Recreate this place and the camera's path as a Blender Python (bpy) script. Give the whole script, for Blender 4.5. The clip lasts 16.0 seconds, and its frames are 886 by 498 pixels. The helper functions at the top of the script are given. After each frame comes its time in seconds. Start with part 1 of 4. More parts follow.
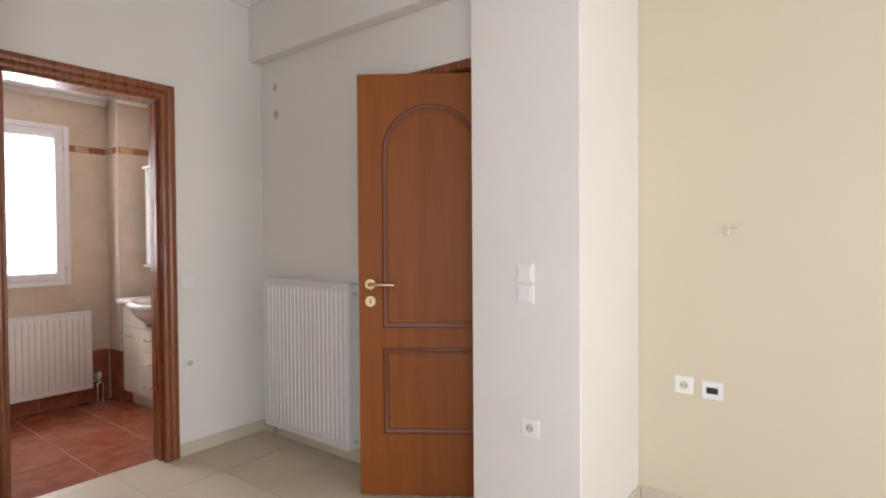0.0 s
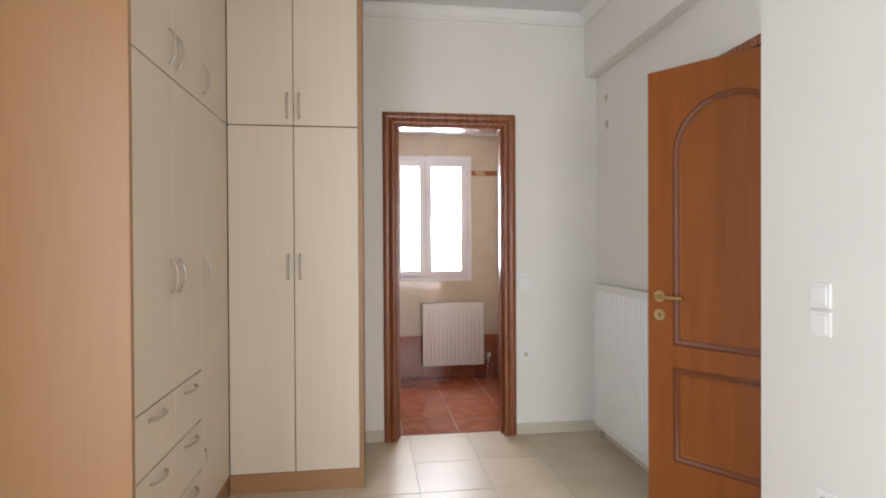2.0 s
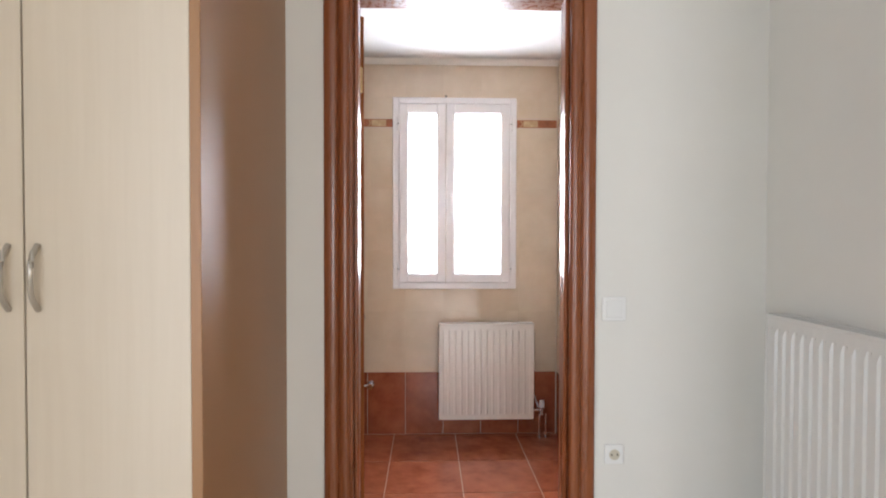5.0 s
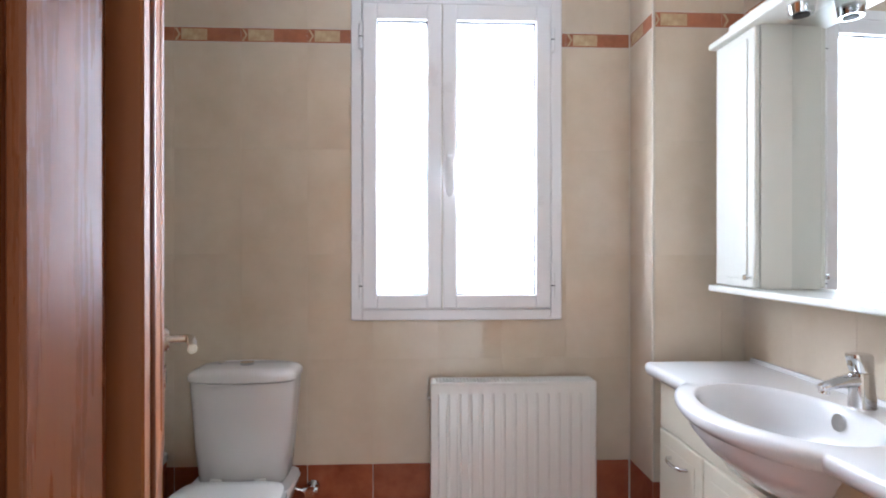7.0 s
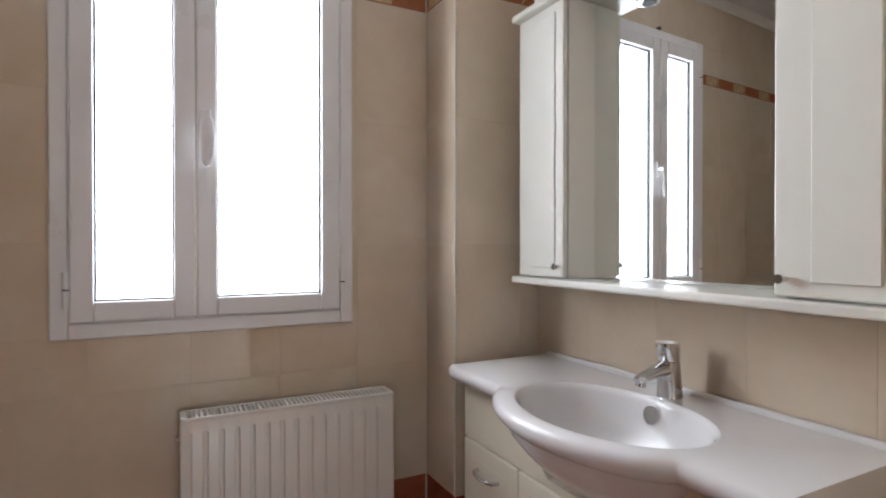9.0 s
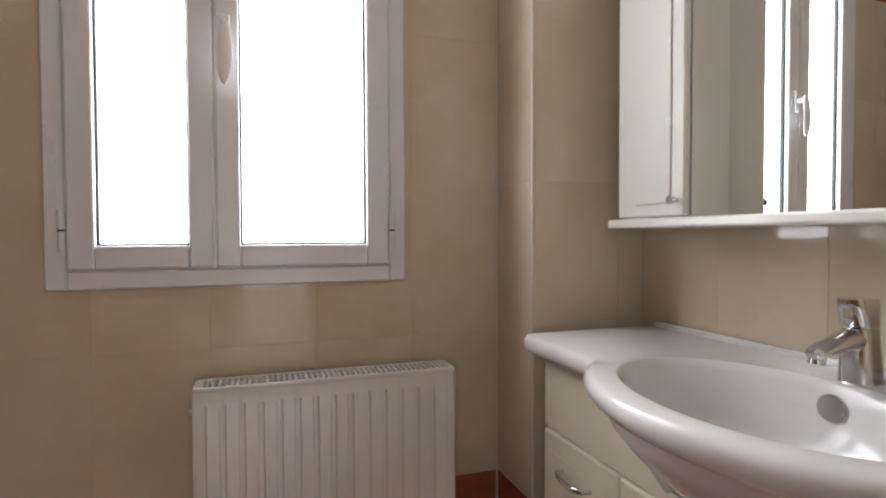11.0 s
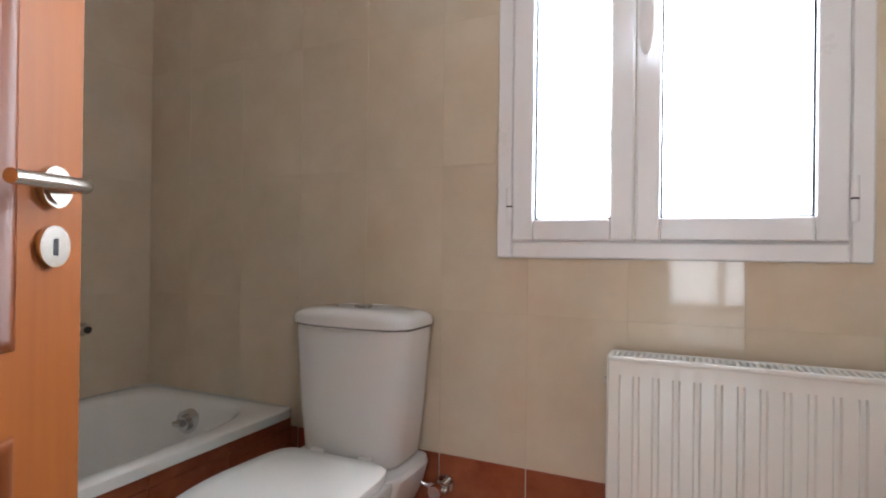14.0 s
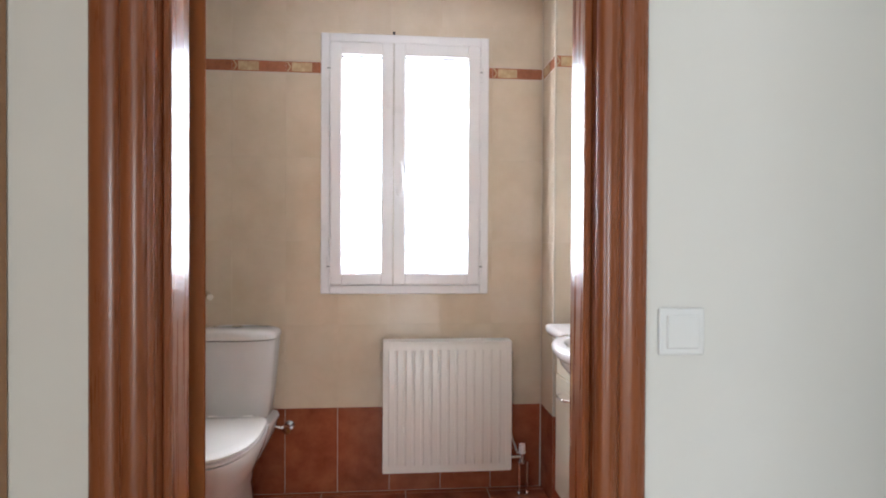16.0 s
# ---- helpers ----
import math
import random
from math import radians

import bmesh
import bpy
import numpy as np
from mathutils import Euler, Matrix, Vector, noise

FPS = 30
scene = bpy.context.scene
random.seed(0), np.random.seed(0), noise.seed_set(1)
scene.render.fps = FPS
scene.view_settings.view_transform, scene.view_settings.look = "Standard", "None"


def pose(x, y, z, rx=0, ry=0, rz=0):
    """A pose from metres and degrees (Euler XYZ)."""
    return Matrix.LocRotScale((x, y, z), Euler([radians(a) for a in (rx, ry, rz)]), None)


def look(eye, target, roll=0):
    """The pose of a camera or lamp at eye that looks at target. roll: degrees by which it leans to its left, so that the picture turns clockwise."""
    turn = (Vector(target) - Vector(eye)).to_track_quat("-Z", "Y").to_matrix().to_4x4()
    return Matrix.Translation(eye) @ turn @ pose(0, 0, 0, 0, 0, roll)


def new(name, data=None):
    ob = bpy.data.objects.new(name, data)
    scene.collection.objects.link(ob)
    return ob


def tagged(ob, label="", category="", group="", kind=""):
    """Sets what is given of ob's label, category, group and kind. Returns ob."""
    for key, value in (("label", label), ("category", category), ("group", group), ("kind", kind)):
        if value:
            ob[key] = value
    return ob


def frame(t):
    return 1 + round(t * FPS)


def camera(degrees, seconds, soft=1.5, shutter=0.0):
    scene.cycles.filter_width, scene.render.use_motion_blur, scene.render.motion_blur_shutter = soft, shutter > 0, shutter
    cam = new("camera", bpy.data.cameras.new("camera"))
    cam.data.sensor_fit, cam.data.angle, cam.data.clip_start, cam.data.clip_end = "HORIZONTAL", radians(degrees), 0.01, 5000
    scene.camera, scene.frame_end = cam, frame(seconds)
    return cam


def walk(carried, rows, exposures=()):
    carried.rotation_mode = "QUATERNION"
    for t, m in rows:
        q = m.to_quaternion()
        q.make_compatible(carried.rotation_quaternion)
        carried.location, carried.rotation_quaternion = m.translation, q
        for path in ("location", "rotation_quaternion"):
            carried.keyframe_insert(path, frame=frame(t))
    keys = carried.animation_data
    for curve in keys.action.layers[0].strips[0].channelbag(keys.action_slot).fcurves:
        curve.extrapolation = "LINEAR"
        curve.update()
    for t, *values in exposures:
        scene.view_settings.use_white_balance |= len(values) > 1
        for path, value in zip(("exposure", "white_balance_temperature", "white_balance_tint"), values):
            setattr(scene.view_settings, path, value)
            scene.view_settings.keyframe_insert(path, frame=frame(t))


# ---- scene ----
cam = camera(78.5, 16.0, soft=2.0)
ROOM_BACK_Y = -7.40
EXPOSURES = (
    (0.0, 0.02, 6500, 20), (1.0, 0.12, 6450, 19), (2.0, 0.20, 6300, 16), (3.2, 0.26, 6200, 15), (5.3, 0.48, 6100, 13), (6.5, 0.44, 5500, 9), (7.2, 0.30, 5450, 8), (7.6, -0.02, 5700, 9),
    (8.2, -0.28, 5750, 10), (8.7, -0.42, 5900, 10), (10.8, -0.56, 6350, 11), (12.0, -0.02, 6250, 10), (12.5, 0.08, 6150, 10), (13.5, 0.32, 6000, 9), (14.0, 0.36, 5800, 8), (15.0, 0.36, 5600, 8), (16.0, 0.44, 5900, 10))
BATH_W, BACK_W, SIDE_W = 35.0, 74.0, 62.0
PATH = [
    (0, (-1.053, -3.217, 1.292), (0.532, -1.998, 1.256), -0.4),
    (0.5, (-0.881, -3.211, 1.315), (0.436, -1.707, 1.282), -0.3),
    (1, (-0.644, -3.341, 1.322), (0.205, -1.53, 1.292), -0.6),
    (1.5, (-0.535, -3.497, 1.308), (-0.118, -1.541, 1.294), -0.3),
    (2, (-0.461, -3.638, 1.314), (-0.195, -1.656, 1.298), -0.3),
    (2.5, (-0.381, -3.633, 1.325), (-0.167, -1.645, 1.302), -0.2),
    (3, (-0.234, -3.422, 1.313), (-0.058, -1.43, 1.282), -0.2),
    (3.2, (-0.186, -3.306, 1.308), (-0.042, -1.312, 1.274), -0.3),
    (5.3, (0.01, -1.528, 1.281), (0.067, 0.471, 1.24), 0.1),
    (5.5, (0.041, -1.341, 1.284), (0.1, 0.658, 1.241), -0.0),
    (6, (0.053, -0.912, 1.173), (0.104, 1.087, 1.206), 0.0),
    (6.5, (0.005, -0.597, 1.227), (0.055, 1.402, 1.232), 0.1),
    (7, (0.0, -0.348, 1.227), (0.087, 1.65, 1.224), 0.0),
    (7.5, (-0.028, -0.146, 1.233), (0.221, 1.838, 1.228), 0.2),
    (8, (-0.005, -0.037, 1.227), (0.551, 1.884, 1.209), 0.1),
    (8.5, (-0.002, -0.002, 1.201), (0.839, 1.813, 1.194), -0.0),
    (8.7, (-0.004, 0.004, 1.204), (0.91, 1.783, 1.191), 0.0),
    (10.8, (0.191, 0.292, 1.085), (0.929, 2.147, 1.038), -0.2),
    (11, (0.185, 0.329, 1.072), (0.824, 2.223, 1.021), -0.2),
    (11.5, (0.170, 0.455, 1.028), (0.350, 2.445, 1.044), 0.0),
    (12, (0.284, 0.536, 1.025), (-0.318, 2.445, 1.057), 0.4),
    (12.5, (0.322, 0.550, 1.021), (-0.577, 2.341, 1.039), 0.6),
    (13, (0.307, 0.537, 0.995), (-0.712, 2.261, 1.011), 0.7),
    (13.5, (0.272, 0.498, 0.94), (-0.755, 2.214, 0.967), 1.2),
    (14, (0.214, 0.355, 0.97), (-0.626, 2.17, 0.975), 0.7),
    (14.5, (0.193, 0.129, 1.027), (-0.39, 2.043, 1.026), 0.4),
    (15, (0.169, -0.204, 1.084), (-0.2, 1.762, 1.088), 0.3),
    (15.5, (0.111, -0.605, 1.178), (-0.047, 1.388, 1.159), 0.3),
    (16, (0.107, -0.903, 1.195), (0.274, 1.09, 1.176), 0.3),
]
walk(cam, [(t, look(eye, aim, roll)) for t, eye, aim, roll in PATH], EXPOSURES)

# ---------------------------------------------------------------- light
world = bpy.data.worlds.new("sky")
scene.world = world
world.use_nodes = True
sky = world.node_tree.nodes.new("ShaderNodeTexSky")
sky.sky_type = "NISHITA"
sky.sun_disc = False
sky.sun_elevation, sky.sun_rotation = radians(40), radians(150)
world.node_tree.nodes["Background"].inputs["Strength"].default_value = 0.12
world.node_tree.links.new(sky.outputs[0], world.node_tree.nodes["Background"].inputs["Color"])


def area_lamp(name, m, w, h, power, colour):
    data = bpy.data.lights.new(name, "AREA")
    data.shape, data.size, data.size_y, data.energy, data.color = "RECTANGLE", w, h, power, colour
    ob = new(name, data)
    ob.matrix_world = m
    return ob


# daylight standing in the two window openings
area_lamp("window_daylight", look((0.144, 1.86, 1.573), (0.144, 0, 1.573)), 0.755, 1.19, BATH_W, (0.95, 0.975, 1.0))
area_lamp("balcony_daylight", look((-1.93, -3.95, 1.22), (0, -3.95, 1.15)), 2.1, 2.2, SIDE_W, (0.84, 0.93, 1.0))
area_lamp("terrace_daylight", look((0.63, ROOM_BACK_Y - 0.13, 1.22), (0.63, 0, 1.15)), 1.65, 2.2, BACK_W, (0.95, 0.98, 1.0))


# ---------------------------------------------------------------- materials
def node_material(name, colour, rough=0.5, metal=0.0, vary=0.06, scale=3.0, grain=None, bump=0.0, bump_scale=60.0,
                  coat=0.0, second=None, piece=0.0, spec=0.5):
    """A surface with cloudy variation, fine grain and relief. grain: stretch of the grain along x, y, z."""
    mat = bpy.data.materials.new(name)
    mat.use_nodes = True
    nt = mat.node_tree
    b = nt.nodes["Principled BSDF"]
    b.inputs["Roughness"].default_value = rough
    b.inputs["Metallic"].default_value = metal
    b.inputs["Coat Weight"].default_value = coat
    b.inputs["Coat Roughness"].default_value = 0.08
    b.inputs["Specular IOR Level"].default_value = spec
    co = nt.nodes.new("ShaderNodeTexCoord")
    mp = nt.nodes.new("ShaderNodeMapping")
    nt.links.new(co.outputs["Object"], mp.inputs["Vector"])
    if grain:
        mp.inputs["Scale"].default_value = grain
    info = nt.nodes.new("ShaderNodeObjectInfo")
    add = nt.nodes.new("ShaderNodeVectorMath")
    add.operation = "ADD"
    mul = nt.nodes.new("ShaderNodeMath")
    mul.operation = "MULTIPLY"
    mul.inputs[1].default_value = 37.0 if piece else 0.0
    nt.links.new(info.outputs["Random"], mul.inputs[0])
    nt.links.new(mp.outputs[0], add.inputs[0])
    nt.links.new(mul.outputs[0], add.inputs[1])
    n1 = nt.nodes.new("ShaderNodeTexNoise")
    n1.inputs["Scale"].default_value = scale
    n1.inputs["Detail"].default_value = 6
    n1.inputs["Roughness"].default_value = 0.6
    nt.links.new(add.outputs[0], n1.inputs["Vector"])
    ramp = nt.nodes.new("ShaderNodeValToRGB")
    ramp.color_ramp.elements[0].position, ramp.color_ramp.elements[1].position = 0.3, 0.7
    a = second or tuple(c * (1 - 2 * vary) for c in colour)
    ramp.color_ramp.elements[0].color = (*a, 1)
    ramp.color_ramp.elements[1].color = (*colour, 1)
    nt.links.new(n1.outputs[0], ramp.inputs[0])
    out = ramp.outputs[0]
    if piece:
        hsv = nt.nodes.new("ShaderNodeHueSaturation")
        rng = nt.nodes.new("ShaderNodeMapRange")
        rng.inputs["To Min"].default_value, rng.inputs["To Max"].default_value = 1 - piece, 1 + piece
        nt.links.new(info.outputs["Random"], rng.inputs["Value"])
        nt.links.new(rng.outputs[0], hsv.inputs["Value"])
        nt.links.new(out, hsv.inputs["Color"])
        out = hsv.outputs[0]
    nt.links.new(out, b.inputs["Base Color"])
    n2 = nt.nodes.new("ShaderNodeTexNoise")
    n2.inputs["Scale"].default_value = bump_scale
    n2.inputs["Detail"].default_value = 4
    nt.links.new(mp.outputs[0], n2.inputs["Vector"])
    rr = nt.nodes.new("ShaderNodeMapRange")
    rr.inputs["To Min"].default_value, rr.inputs["To Max"].default_value = rough * 0.85, min(1, rough * 1.2)
    nt.links.new(n1.outputs[0], rr.inputs["Value"])
    nt.links.new(rr.outputs[0], b.inputs["Roughness"])
    if bump:
        bp = nt.nodes.new("ShaderNodeBump")
        bp.inputs["Strength"].default_value = bump
        bp.inputs["Distance"].default_value = 0.002
        nt.links.new(n2.outputs[0], bp.inputs["Height"])
        nt.links.new(bp.outputs[0], b.inputs["Normal"])
    return mat


M = {
    "plaster": node_material("cream_plaster", (0.83, 0.805, 0.745), 0.55, vary=0.025, scale=1.6, bump=0.10, bump_scale=45),
    "yellow": node_material("yellow_plaster", (0.72, 0.635, 0.475), 0.55, vary=0.025, scale=1.4, bump=0.10, bump_scale=45),
    "ceiling": node_material("ceiling_paint", (0.78, 0.785, 0.785), 0.8, vary=0.02, bump=0.08),
    "cornice": node_material("cornice_plaster", (0.86, 0.85, 0.82), 0.6, vary=0.02),
    "skirting": node_material("skirting_tile", (0.66, 0.60, 0.47), 0.25, vary=0.05, scale=5),
    "floor_tile": node_material("cream_floor_tile", (0.63, 0.535, 0.385), 0.36, vary=0.07, scale=2.6, second=(0.56, 0.46, 0.32), piece=0.04, bump=0.03, bump_scale=9),
    "floor_grout": node_material("floor_grout", (0.42, 0.36, 0.26), 0.8, vary=0.08),
    "beige": node_material("beige_wall_tile", (0.665, 0.565, 0.44), 0.06, vary=0.05, scale=5.0, second=(0.585, 0.478, 0.352), piece=0.012, bump=0.03, bump_scale=7),
    "grout": node_material("beige_grout", (0.62, 0.54, 0.44), 0.7, vary=0.05),
    "terra": node_material("terracotta_tile", (0.40, 0.128, 0.060), 0.14, vary=0.2, scale=9, second=(0.24, 0.058, 0.028), piece=0.10, bump=0.05, bump_scale=14),
    "terra_grout": node_material("terracotta_grout", (0.46, 0.27, 0.17), 0.7, vary=0.08),
    "border_red": node_material("border_red_glaze", (0.42, 0.155, 0.075), 0.2, vary=0.15, scale=25, piece=0.08),
    "border_cream": node_material("border_cream_glaze", (0.62, 0.47, 0.28), 0.2, vary=0.2, scale=30, second=(0.42, 0.27, 0.14)),
    "border_line": node_material("border_brown_glaze", (0.16, 0.06, 0.035), 0.25, vary=0.1),
    "door": node_material("cherry_veneer", (0.305, 0.094, 0.018), 0.46, vary=0.1, scale=2.2, grain=(11, 11, 0.55), second=(0.235, 0.068, 0.013), coat=0.0, spec=0.22),
    "door_dark": node_material("cherry_moulding", (0.19, 0.052, 0.0145), 0.36, vary=0.12, scale=6, grain=(6, 6, 0.5), coat=0.04, spec=0.35),
    "casing": node_material("cherry_casing", (0.285, 0.088, 0.029), 0.27, vary=0.12, scale=6, grain=(8, 8, 0.4), second=(0.215, 0.061, 0.020), coat=0.25),
    "brass": node_material("satin_brass", (0.72, 0.55, 0.30), 0.28, metal=1.0, vary=0.05),
    "steel": node_material("satin_nickel", (0.70, 0.66, 0.60), 0.25, metal=1.0, vary=0.05),
    "chrome": node_material("chrome", (0.75, 0.75, 0.76), 0.10, metal=1.0, vary=0.03),
    # near-black stands for shade in gaps, holes and interiors; also small dark fittings
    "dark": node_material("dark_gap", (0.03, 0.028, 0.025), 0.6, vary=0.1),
    "laminate": node_material("cream_laminate", (0.70, 0.612, 0.50), 0.42, vary=0.035, scale=5, grain=(12, 12, 0.5), second=(0.672, 0.583, 0.47), bump=0.02, bump_scale=30),
    "beech": node_material("beech_laminate", (0.375, 0.20, 0.095), 0.40, vary=0.05, scale=5, grain=(14, 14, 0.5), second=(0.35, 0.184, 0.086), bump=0.02, bump_scale=30),
    "handle_grey": node_material("satin_grey_handle", (0.52, 0.48, 0.42), 0.35, metal=0.6, vary=0.05),
    "pvc": node_material("white_window_aluminium", (0.82, 0.81, 0.82), 0.28, vary=0.02),
    "white_enamel": node_material("white_radiator_enamel", (0.80, 0.785, 0.745), 0.30, vary=0.02),
    "porcelain": node_material("white_porcelain", (0.76, 0.745, 0.74), 0.10, vary=0.015, coat=0.4),
    "acrylic": node_material("white_tub_enamel", (0.75, 0.73, 0.69), 0.14, vary=0.02),
    "lacquer": node_material("ivory_cabinet_lacquer", (0.74, 0.725, 0.655), 0.25, vary=0.02),
    "vanity": node_material("ivory_vanity_lacquer", (0.72, 0.665, 0.53), 0.25, vary=0.02),
    "switch": node_material("white_switch_plastic", (0.88, 0.87, 0.84), 0.25, vary=0.01),
    "gasket": node_material("black_gasket", (0.02, 0.02, 0.02), 0.5, vary=0.1),
    "corner": node_material("cream_corner_strip", (0.62, 0.55, 0.45), 0.2, vary=0.03),
    "stain": node_material("old_stain", (0.60, 0.53, 0.40), 0.7, vary=0.1, scale=20),
}


def clear_material(name, kind):
    mat = bpy.data.materials.new(name)
    mat.use_nodes = True
    b = mat.node_tree.nodes["Principled BSDF"]
    if kind == "mirror":
        b.inputs["Base Color"].default_value = (0.86, 0.88, 0.87, 1)
        b.inputs["Metallic"].default_value, b.inputs["Roughness"].default_value = 1.0, 0.01
    else:
        b.inputs["Base Color"].default_value = (1, 1, 1, 1)
        b.inputs["Transmission Weight"].default_value, b.inputs["Roughness"].default_value = 1.0, 0.0
        b.inputs["IOR"].default_value = 1.05
    return mat


M["mirror"] = clear_material("mirror_silver", "mirror")
M["glass"] = clear_material("window_glass", "glass")


# ---------------------------------------------------------------- mesh helpers
def box(bm, x0, x1, y0, y1, z0, z1, bevel=0.0, seg=1):
    m = Matrix.LocRotScale(((x0 + x1) / 2, (y0 + y1) / 2, (z0 + z1) / 2), None, (abs(x1 - x0), abs(y1 - y0), abs(z1 - z0)))
    r = bmesh.ops.create_cube(bm, size=1.0, matrix=m)
    if bevel:
        edges = list({e for v in r["verts"] for e in v.link_edges})
        bmesh.ops.bevel(bm, geom=edges, offset=bevel, segments=seg, profile=0.5, affect="EDGES")
    return bm


def boxes(*args, bevel=0.0, seg=1):
    bm = bmesh.new()
    for a in args:
        box(bm, *a, bevel=bevel, seg=seg)
    return bm


def rod(bm, a, b, r, n=16, r2=None):
    a, b = Vector(a), Vector(b)
    d = b - a
    m = Matrix.Translation((a + b) / 2) @ d.to_track_quat("Z", "Y").to_matrix().to_4x4()
    bmesh.ops.create_cone(bm, cap_ends=True, segments=n, radius1=r, radius2=r if r2 is None else r2, depth=d.length, matrix=m)
    return bm


def tube(bm, points, r, n=10):
    """A round bar along a line of points."""
    pts = [Vector(p) for p in points]
    rings = []
    up = Vector((0.13, 0.27, 0.95))
    for i, p in enumerate(pts):
        d = (pts[min(i + 1, len(pts) - 1)] - pts[max(i - 1, 0)]).normalized()
        u = d.cross(up).normalized()
        w = d.cross(u)
        rings.append([bm.verts.new(p + r * (math.cos(2 * math.pi * k / n) * u + math.sin(2 * math.pi * k / n) * w)) for k in range(n)])
    for a, b in zip(rings, rings[1:]):
        for k in range(n):
            bm.faces.new((a[k], a[(k + 1) % n], b[(k + 1) % n], b[k]))
    bm.faces.new(rings[0])
    bm.faces.new(rings[-1])
    return bm


def loft(bm, rings, cap0=True, cap1=True):
    vs = [[bm.verts.new(p) for p in ring] for ring in rings]
    n = len(vs[0])
    for a, b in zip(vs, vs[1:]):
        for k in range(n):
            bm.faces.new((a[k], a[(k + 1) % n], b[(k + 1) % n], b[k]))
    if cap0:
        bm.faces.new(vs[0])
    if cap1:
        bm.faces.new(vs[-1])
    return bm


def oval(cx, cy, z, rx, ry, n=40, power=2.0):
    """A rounded outline; power above 2 squares it off."""
    out = []
    for k in range(n):
        a = 2 * math.pi * k / n
        c, s = math.cos(a), math.sin(a)
        x = math.copysign(abs(c) ** (2 / power), c) * rx
        y = math.copysign(abs(s) ** (2 / power), s) * ry
        out.append((cx + x, cy + y, z))
    return out


def part(name, bm, material, parent=None, label="", smooth=False):
    """Links a bmesh as one mesh object under a thing or part."""
    bmesh.ops.recalc_face_normals(bm, faces=bm.faces[:])
    me = bpy.data.meshes.new(name)
    bm.to_mesh(me)
    bm.free()
    me.materials.append(M[material])
    if smooth:
        for p in me.polygons:
            p.use_smooth = True
        me.set_sharp_from_angle(angle=radians(40))
    ob = new(name, me)
    if parent:
        ob.parent = parent
    if label:
        tagged(ob, label)
    return ob


def thing(name, label, category, group="", kind="", at=(0, 0, 0), turn=0):
    ob = new(name)
    ob.empty_display_size = 0.1
    ob.matrix_world = pose(*at, 0, 0, turn)
    return tagged(ob, label, category, group, kind)


def structure(name, bm, material, label, category="wall"):
    return tagged(part(name, bm, material), label, category, kind="structure")


# ---------------------------------------------------------------- plan
WIN_Y = 1.722      # tiled face of the window wall
BATH_L, BATH_R = -1.612, 1.145
BATH_DOOR = 0.14   # bathroom face of the door wall
COL_X, COL_Y = 0.817, 1.518
BATH_CEIL = 2.44
ROOM_R = 1.12      # wall with the radiator
CEIL = 2.90
ROOM_L, ROOM_BACK = -1.80, -7.40
OPEN_L, OPEN_R, OPEN_T = -0.293, 0.461, 2.115   # rough opening of the bathroom door
WX0, WX1, WZ0, WZ1 = -0.258, 0.546, 0.953, 2.194   # outer window frame

structure("wall_door", boxes((ROOM_L - 0.2, OPEN_L - 0.03, 0, BATH_DOOR - 0.002, 0, CEIL), (OPEN_R + 0.03, ROOM_R + 0.25, 0, BATH_DOOR - 0.002, 0, CEIL),
          (OPEN_L - 0.03, OPEN_R + 0.03, 0, BATH_DOOR - 0.002, OPEN_T + 0.03, CEIL)), "plaster", "cream painted plaster wall round the bathroom door")
structure("wall_radiator", boxes((ROOM_R, ROOM_R + 0.25, -1.08, 0, 0, CEIL), (ROOM_R, ROOM_R + 0.25, -1.84, -1.08, 2.165, CEIL)),
          "plaster", "cream painted plaster wall behind the tall radiator")
structure("beam", boxes((ROOM_R - 0.085, ROOM_R - 0.001, -1.84, -0.001, 2.475, CEIL), bevel=0.004), "plaster", "painted plaster beam along the wall top", "beam")
structure("column", boxes((0.935, 1.63, -2.36, -1.850, 0, CEIL), bevel=0.004), "plaster", "cream painted plaster wall pier beside the room door", "column")
structure("wall_yellow", boxes((1.632, 1.83, ROOM_BACK - 0.2, -1.60, 0, CEIL)), "yellow", "pale yellow painted plaster wall with sockets")
structure("wall_left", boxes((ROOM_L - 0.2, ROOM_L, ROOM_BACK, -5.1, 0, CEIL), (ROOM_L - 0.2, ROOM_L, -2.8, 0, 0, CEIL), (ROOM_L - 0.2, ROOM_L, -5.1, -2.8, 2.4, CEIL)), "plaster", "cream painted plaster wall with a wide balcony opening")
structure("wall_back", boxes((ROOM_L - 0.2, -0.25, ROOM_BACK - 0.2, ROOM_BACK, 0, CEIL), (1.51, 1.63, ROOM_BACK - 0.2, ROOM_BACK, 0, CEIL),
          (-0.25, 1.51, ROOM_BACK - 0.2, ROOM_BACK, 2.4, CEIL)), "plaster", "cream painted plaster wall with a terrace door opening")
structure("wall_hall", boxes((1.95, 2.05, -1.84, -0.4, 0, CEIL), (1.35, 1.95, -0.5, -0.4, 0, CEIL)), "plaster", "plain plaster wall of the hall behind the door")
structure("ceiling", boxes((ROOM_L - 0.2, 2.05, ROOM_BACK - 0.2, 0.001, CEIL, CEIL + 0.15)), "ceiling", "white painted ceiling of the bedroom", "ceiling")

